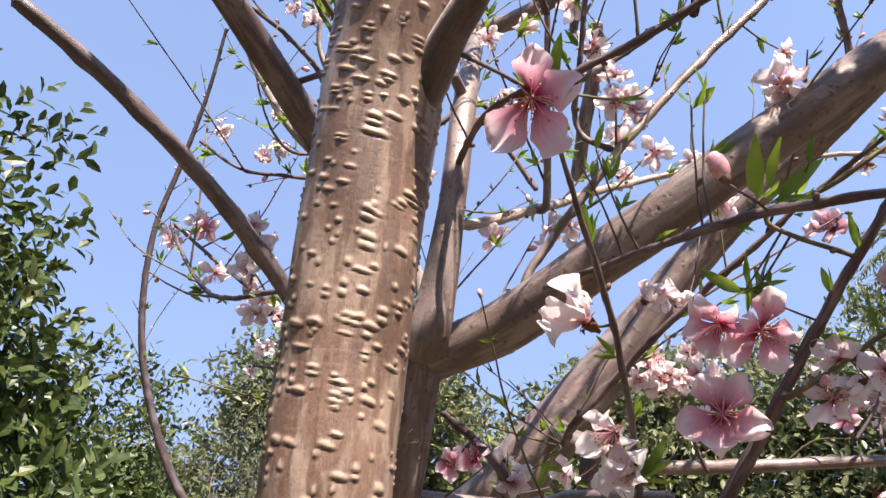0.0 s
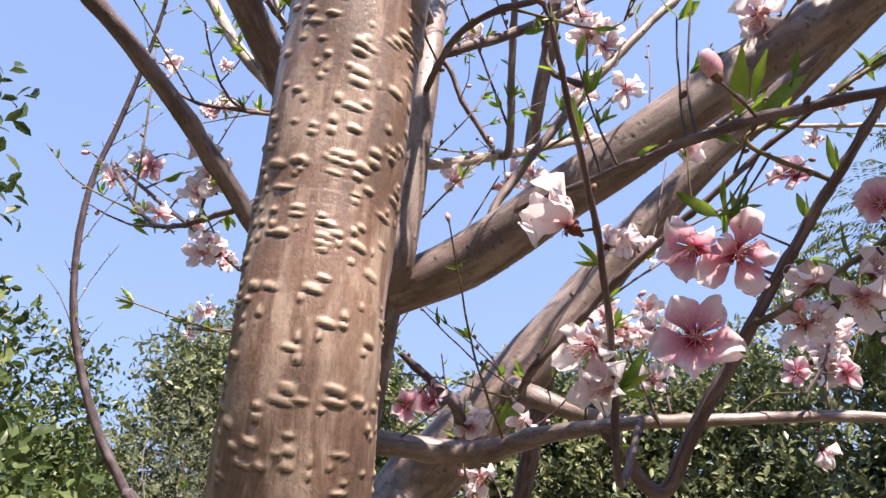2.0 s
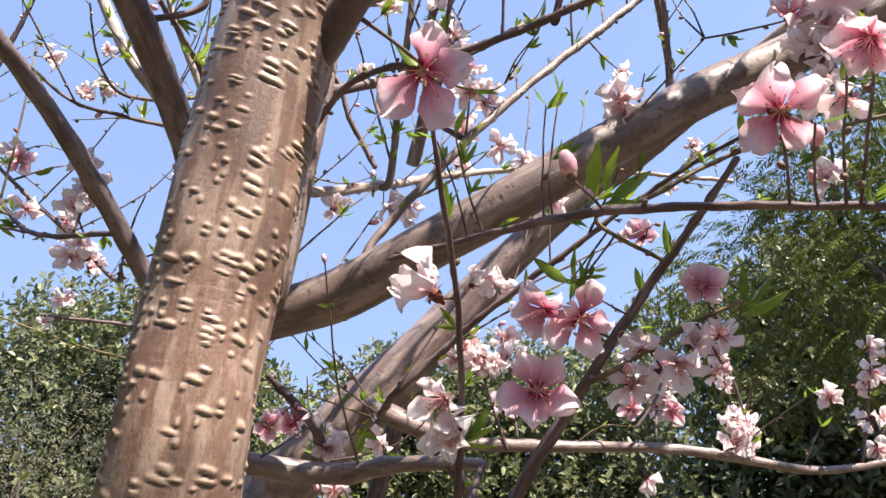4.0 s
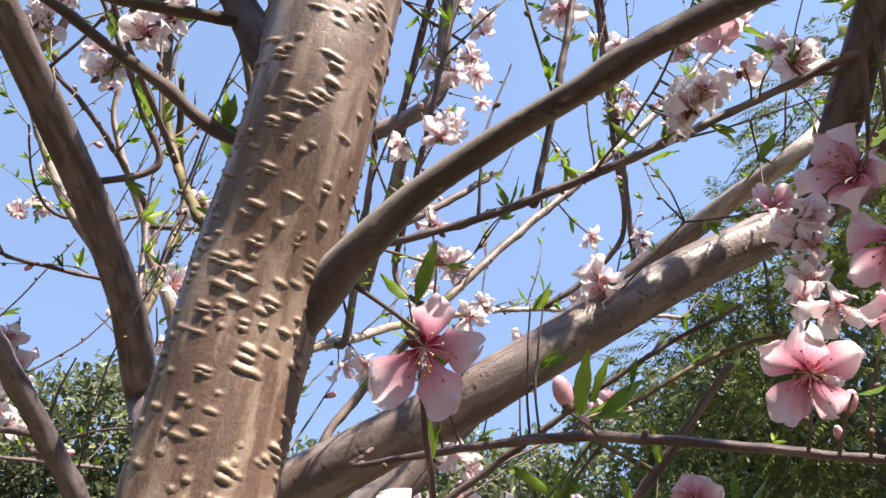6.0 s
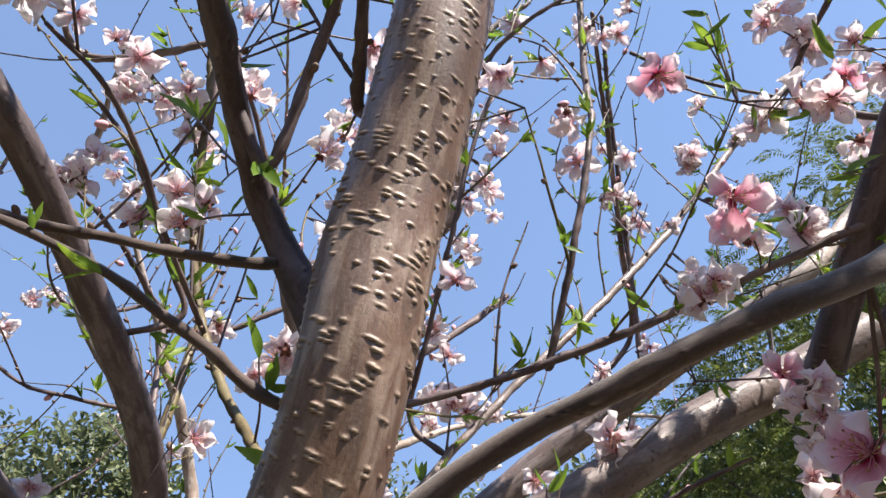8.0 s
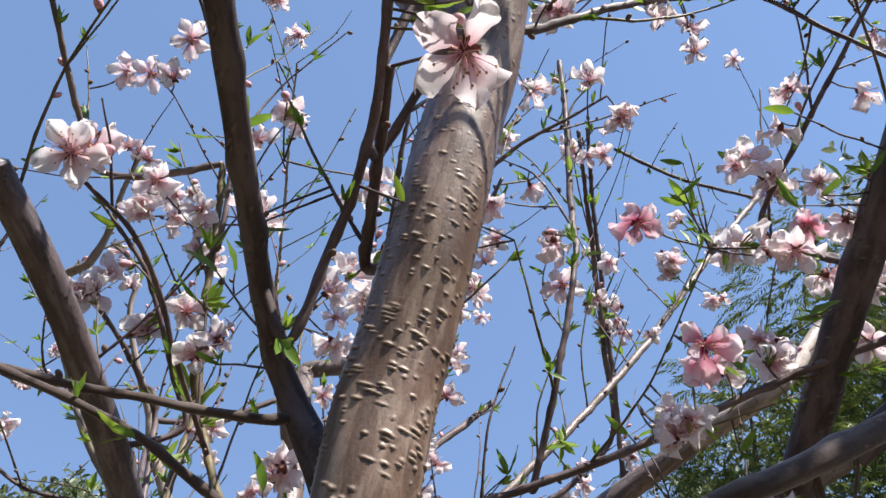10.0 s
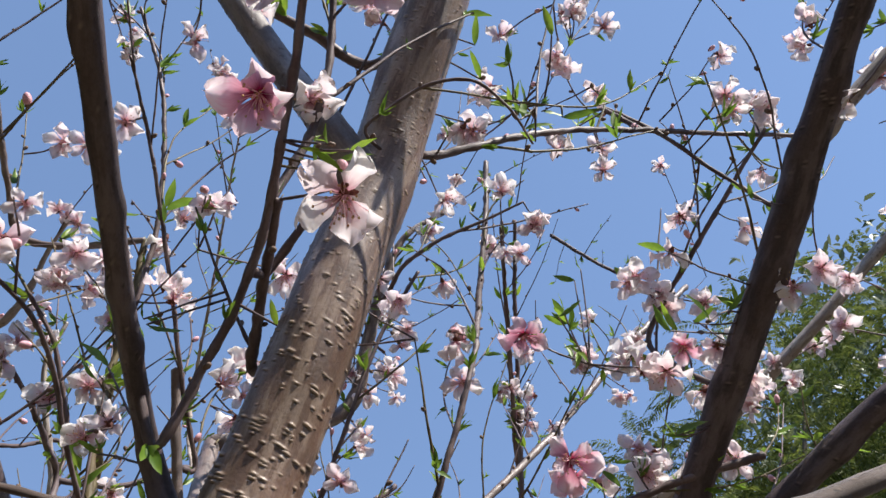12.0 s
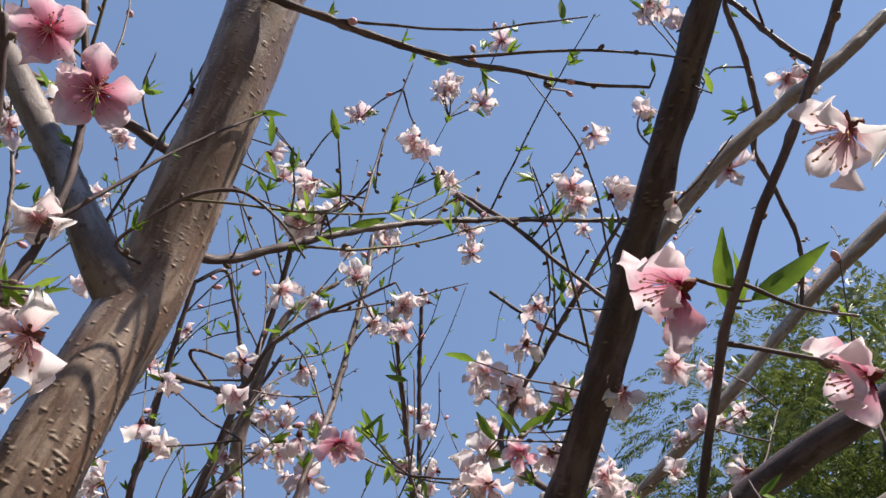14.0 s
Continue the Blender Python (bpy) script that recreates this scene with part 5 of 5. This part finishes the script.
for x, y, z, dx, dy, dz, size in [(0.200, 0.245, 2.137, -0.64, -0.47, 0.61, 0.50), (0.207, 0.240, 2.139, -0.97, 0.23, 0.09, 0.79), (0.229, 0.232, 2.139, 0.85, -0.50, 0.18, 0.69), (0.179, 0.222, 2.163, -0.44, -0.61, 0.66, 0.43), (0.201, 0.196, 2.179, -0.53, -0.55, 0.64, 0.61)]:
    leaf(peach, (x, y, z), (dx, dy, dz), size)
    spur(peach, (x, y, z))


for tree, kind, rows, big in LINES:
    if kind != "twig":
        continue
    c, t = respaced(smooth_line(rows, 12), 0.004)
    tan, u, v = frames_along(c[:, :3])
    s = lrng.uniform(0.01, 0.05)
    while s < t[-1]:
        i = int(np.searchsorted(t, s))
        a = lrng.uniform(0, 6.28)
        out = np.cos(a) * u[i] + np.sin(a) * v[i]
        base = c[i, :3] + out * c[i, 3] / 1000 * 0.9
        d = out * 0.8 + tan[i] * 0.7
        near_open = np.linalg.norm(base - np.array(LENS_SIDE)) < 0.42
        if (near_open and lrng.random() < 0.7) or in_gap(base):
            pass
        elif not near_open and lrng.random() < 0.5:
            tuft(tree, base, d + np.array((0, 0, 0.3)), int(lrng.integers(2, 6)), lrng.uniform(0.22, 0.6))
        else:
            bud(tree, base, d, lrng.random() < 0.18, lrng.uniform(0.6, 1.1))
        s += lrng.uniform(0.02, 0.075)

for tree, (vs, fs) in LEAF_REST.items():
    tagged(part("small_leaves", mesh_of("small_leaves", np.vstack(vs), fs, [LEAF_MANY]), tree, "many small fresh green leaves"), kind="stuff")


# ---- trees round the orchard ----
def leaf_cards(shape, at, along, up, size):
    """Copies of one leaf shape at many places, joined; along and up are unit rows."""
    v, f = shape
    side = np.cross(along, up)
    side /= np.linalg.norm(side, axis=1)[:, None] + 1e-9
    up = np.cross(side, along)
    X = at[:, None] + size[:, None, None] * (v[None, :, 0:1] * side[:, None] + v[None, :, 1:2] * along[:, None] + v[None, :, 2:3] * up[:, None])
    f = np.array(f)
    F = (np.arange(len(at)) * len(v))[:, None, None] + f[None]
    return X.reshape(-1, 3), F.reshape(-1, f.shape[1])


OVAL = (np.array([(0, 0, 0), (-0.24, 0.38, 0.07), (0, 0.42, 0), (0.24, 0.38, 0.07), (-0.16, 0.78, 0.03), (0, 0.8, -0.03), (0.16, 0.78, 0.03), (0, 1.0, -0.08)]),
        [(0, 2, 1), (0, 3, 2), (1, 2, 5), (1, 5, 4), (2, 3, 6), (2, 6, 5), (4, 5, 7), (5, 6, 7)])
NARROW = (np.array([(0, 0, 0), (-0.11, 0.45, 0.03), (0, 0.5, -0.01), (0.11, 0.45, 0.03), (0, 1.0, -0.12)]), [(0, 2, 1), (0, 3, 2), (1, 2, 4), (2, 3, 4)])


def crown_tree(name, base, height, lobes, leaf_size, sprays, per_spray, mat, label, seed, shape=OVAL, droop=0.0, spray_len=0.35, group=""):
    """A tree whose leaves sit on many short sprays in uneven lobes: rows of dx, dy, z, radius and flattening."""
    r = np.random.default_rng(seed)
    base = np.array(base, float)
    tree = thing(name, (0, 0, 0), label, "tree", group)
    lobes = np.array(lobes, float)
    fork = base + (0, 0, 0.35 * height)
    part("trunk", tube("trunk", [(*base, 14 * height), (*(base + (0.03, 0.02, 0.2 * height)), 11 * height), (*fork, 9 * height)], WOOD_BARK, 12, 0.08), tree)
    for dx, dy, z, rad, flat in lobes:
        end = base + (dx, dy, z)
        mid = 0.5 * (fork + end) + r.normal(0, 0.05 * height, 3)
        part("limb", tube("limb", [(*fork, 6 * height), (*mid, 4 * height), (*end, 1.5 * height)], WOOD_BARK, 8, 0.08), tree)
    w = lobes[:, 3] ** 2
    pick = r.choice(len(lobes), sprays, p=w / w.sum())
    d = unit(r.normal(0, 1, (sprays, 3)))
    far = r.uniform(0.45, 1.0, sprays) ** 0.5
    lump = 1 + 0.16 * np.sin(d[:, 0] * 5 + pick) + 0.14 * np.sin(d[:, 2] * 7 + 2 * pick) + 0.1 * np.sin(d[:, 1] * 11)
    root = base + lobes[pick, :3] + d * (lobes[pick, 3] * far * lump)[:, None] * np.stack([np.ones(sprays), np.ones(sprays), lobes[pick, 4]], 1)
    way = unit(d + r.normal(0, 0.5, (sprays, 3)) + (0, 0, 0.35 - droop))
    k = np.arange(per_spray)
    s = (k + 0.5) / per_spray
    at = root[:, None] + way[:, None] * (s[None, :, None] * spray_len) + np.array((0, 0, -droop * 0.5 * spray_len)) * (s**2)[None, :, None]
    az = k * 2.4
    side = unit(np.cross(way, r.normal(0, 1, (sprays, 3))))
    oth = np.cross(way, side)
    along = unit(0.75 * way[:, None] + np.cos(az)[None, :, None] * side[:, None] + np.sin(az)[None, :, None] * oth[:, None] + r.normal(0, 0.25, (sprays, per_spray, 3)))
    n = sprays * per_spray
    up = unit(r.normal(0, 0.55, (n, 3)) + 0.8 * np.repeat(d, per_spray, 0) + (0, 0, 0.45))
    size = leaf_size * r.uniform(0.6, 1.2, n)
    X, Fc = leaf_cards(shape, at.reshape(-1, 3), along.reshape(-1, 3), up, size)
    tagged(part("crown", mesh_of("crown", X, Fc, [mat], smooth=False), tree), kind="stuff")
    return tree


def feathery_tree(name, base, height, lobes, fronds, mat, label, seed):
    """A tree with long drooping pinnate fronds."""
    r = np.random.default_rng(seed)
    base = np.array(base, float)
    tree = thing(name, (0, 0, 0), label, "tree")
    lobes = np.array(lobes, float)
    fork = base + (0, 0, 0.4 * height)
    part("trunk", tube("trunk", [(*base, 15 * height), (*(base + (0.05, 0.03, 0.2 * height)), 12 * height), (*fork, 10 * height)], WOOD_BARK, 12, 0.08), tree)
    for dx, dy, z, rad in lobes:
        end = base + (dx, dy, z)
        mid = 0.5 * (fork + end) + r.normal(0, 0.05 * height, 3)
        part("limb", tube("limb", [(*fork, 6 * height), (*mid, 4 * height), (*end, 1.5 * height)], WOOD_BARK, 8, 0.08), tree)
    pick = r.choice(len(lobes), fronds, p=lobes[:, 3] ** 2 / (lobes[:, 3] ** 2).sum())
    d = unit(r.normal(0, 1, (fronds, 3)))
    root = base + lobes[pick, :3] + d * (lobes[pick, 3] * r.uniform(0.2, 1.0, fronds) ** 0.5)[:, None]
    way = unit(d * (1, 1, 0.5) + r.normal(0, 0.4, (fronds, 3)))
    ln = r.uniform(0.16, 0.30, fronds)
    k = 13
    s = (np.arange(k) + 1.0) / k
    at = root[:, None] + way[:, None] * (s[None, :, None] * ln[:, None, None]) + np.array((0, 0, -0.75)) * (s**2)[None, :, None] * ln[:, None, None] * 0.7
    run = unit(np.gradient(at, axis=1))
    side = unit(np.cross(run, np.array((0.1, 0.05, 1.0))))
    out, al, sz = [], [], []
    for q in (-1, 1):
        out.append(at.reshape(-1, 3))
        al.append(unit(q * side * 0.9 + run * 0.55 + np.array((0, 0, -0.25)) + r.normal(0, 0.12, at.shape)).reshape(-1, 3))
        sz.append((0.055 * np.sin(np.pi * (0.15 + 0.8 * s)) ** 0.6)[None].repeat(fronds, 0).reshape(-1) * r.uniform(0.8, 1.15, fronds * k))
    X, Fc = leaf_cards(NARROW, np.vstack(out), np.vstack(al), unit(r.normal(0, 0.3, (2 * fronds * k, 3)) + (0, 0, 1)), np.concatenate(sz))
    tagged(part("crown", mesh_of("crown", X, Fc, [mat], smooth=False), tree), kind="stuff")
    return tree


def at_bearing(azimuth, far):
    a = radians(azimuth)
    return (0.1 + far * math.sin(a), 0.1 + far * math.cos(a), 0.0)


crown_tree("evergreen_tree", at_bearing(-46, 3.6), 3.9, [(0.0, 0.0, 1.45, 1.0, 1.0), (0.05, -0.1, 2.3, 0.85, 1.0), (-0.35, 0.0, 2.85, 0.60, 1.0), (0.40, 0.35, 1.35, 0.75, 1.0), (0.28, 0.22, 2.95, 0.34, 1.2), (-0.6, -0.2, 2.3, 0.9, 1.0), (0.30, 0.25, 2.1, 0.5, 1.1), (0.42, 0.32, 1.85, 0.55, 1.0)],
           0.086, 2900, 8, LEAF_DARK, "dense evergreen tree with oval glossy leaves", 21, OVAL, 0.0, 0.24)
crown_tree("evergreen_tree", at_bearing(-29, 5.4), 2.9, [(0.0, 0.0, 1.75, 0.62, 1.1), (0.28, 0.15, 1.35, 0.6, 1.0), (0.1, 0.0, 2.45, 0.36, 1.1)],
           0.06, 1300, 9, LEAF_DARK, "smaller dark evergreen tree with oval leaves", 22, OVAL, 0.0, 0.25)
crown_tree("grey_shrub", at_bearing(-18, 9.0), 4.0, [(0.0, 0.0, 2.7, 0.85, 1.0), (0.5, 0.2, 2.9, 0.7, 1.0), (-0.5, 0.1, 2.3, 0.7, 1.0), (0.2, 0, 1.8, 0.8, 1.0)],
           0.05, 900, 10, LEAF_GREYISH, "pale grey-green airy shrub in sunlight", 23, NARROW, 0.1, 0.35)
feathery_tree("feathery_tree", at_bearing(50, 4.6), 6.0, [(0.0, 0.0, 4.6, 0.9), (-0.75, 0.45, 4.0, 0.5), (0.6, -0.5, 5.0, 0.8), (-0.3, 0.2, 3.3, 1.0), (-0.9, 0.9, 3.2, 0.7), (0.5, -0.3, 3.6, 0.9)], 3300, LEAF_FEATHER, "tall tree with drooping feathery green leaves", 31)
# bearings 78 to 294 are unseen trees, added to block the low sky's light
for azimuth, far, top, wide, s in ((-16, 15, 17.5, 1.5, 41), (-10, 14, 18, 1.3, 42), (-4, 16, 14, 1.6, 43), (3, 14, 15.5, 1.5, 44), (10, 15, 16, 1.7, 45), (17, 14, 18, 1.6, 46), (24, 15, 17, 1.6, 47),
                                   (31, 12, 21, 1.3, 48), (39, 12, 25, 1.5, 49), (48, 12, 31, 1.9, 50), (-24, 16, 8, 1.6, 51), (60, 10, 39, 2.4, 52),
                                   (78, 9, 34, 2.6, 53), (96, 10, 31, 2.8, 54), (114, 11, 26, 2.8, 55), (134, 12, 24, 3.0, 56), (154, 11, 27, 2.8, 57), (174, 10, 30, 2.7, 58),
                                   (194, 10, 30, 2.7, 59), (214, 9, 32, 2.6, 60), (234, 9, 33, 2.6, 61), (254, 9, 33, 2.6, 62), (274, 9, 32, 2.6, 63), (294, 9, 30, 2.4, 64)):
    h = 1.5 + far * math.tan(radians(top))
    r0 = np.random.default_rng(s)
    lobes = [(r0.normal(0, 0.35 * wide), r0.normal(0, 0.4 * wide), h * f - 0.3 * wide, wide * r0.uniform(0.5, 0.8), 0.85) for f in (0.95, 0.85, 0.72, 0.6, 0.5, 0.42)]
    lobes += [(r0.normal(0, 0.6 * wide), r0.normal(0, 0.4 * wide), h * f, wide * r0.uniform(0.5, 0.75), 0.85) for f in (0.78, 0.6, 0.45, 0.35)]
    crown_tree("woodland_tree", at_bearing(azimuth, far), h, lobes, 0.17, 1900, 7, LEAF_WOOD, "dark green broad-leaved tree in the distance", s, OVAL, 0.15, 0.5, "trees behind the orchard")
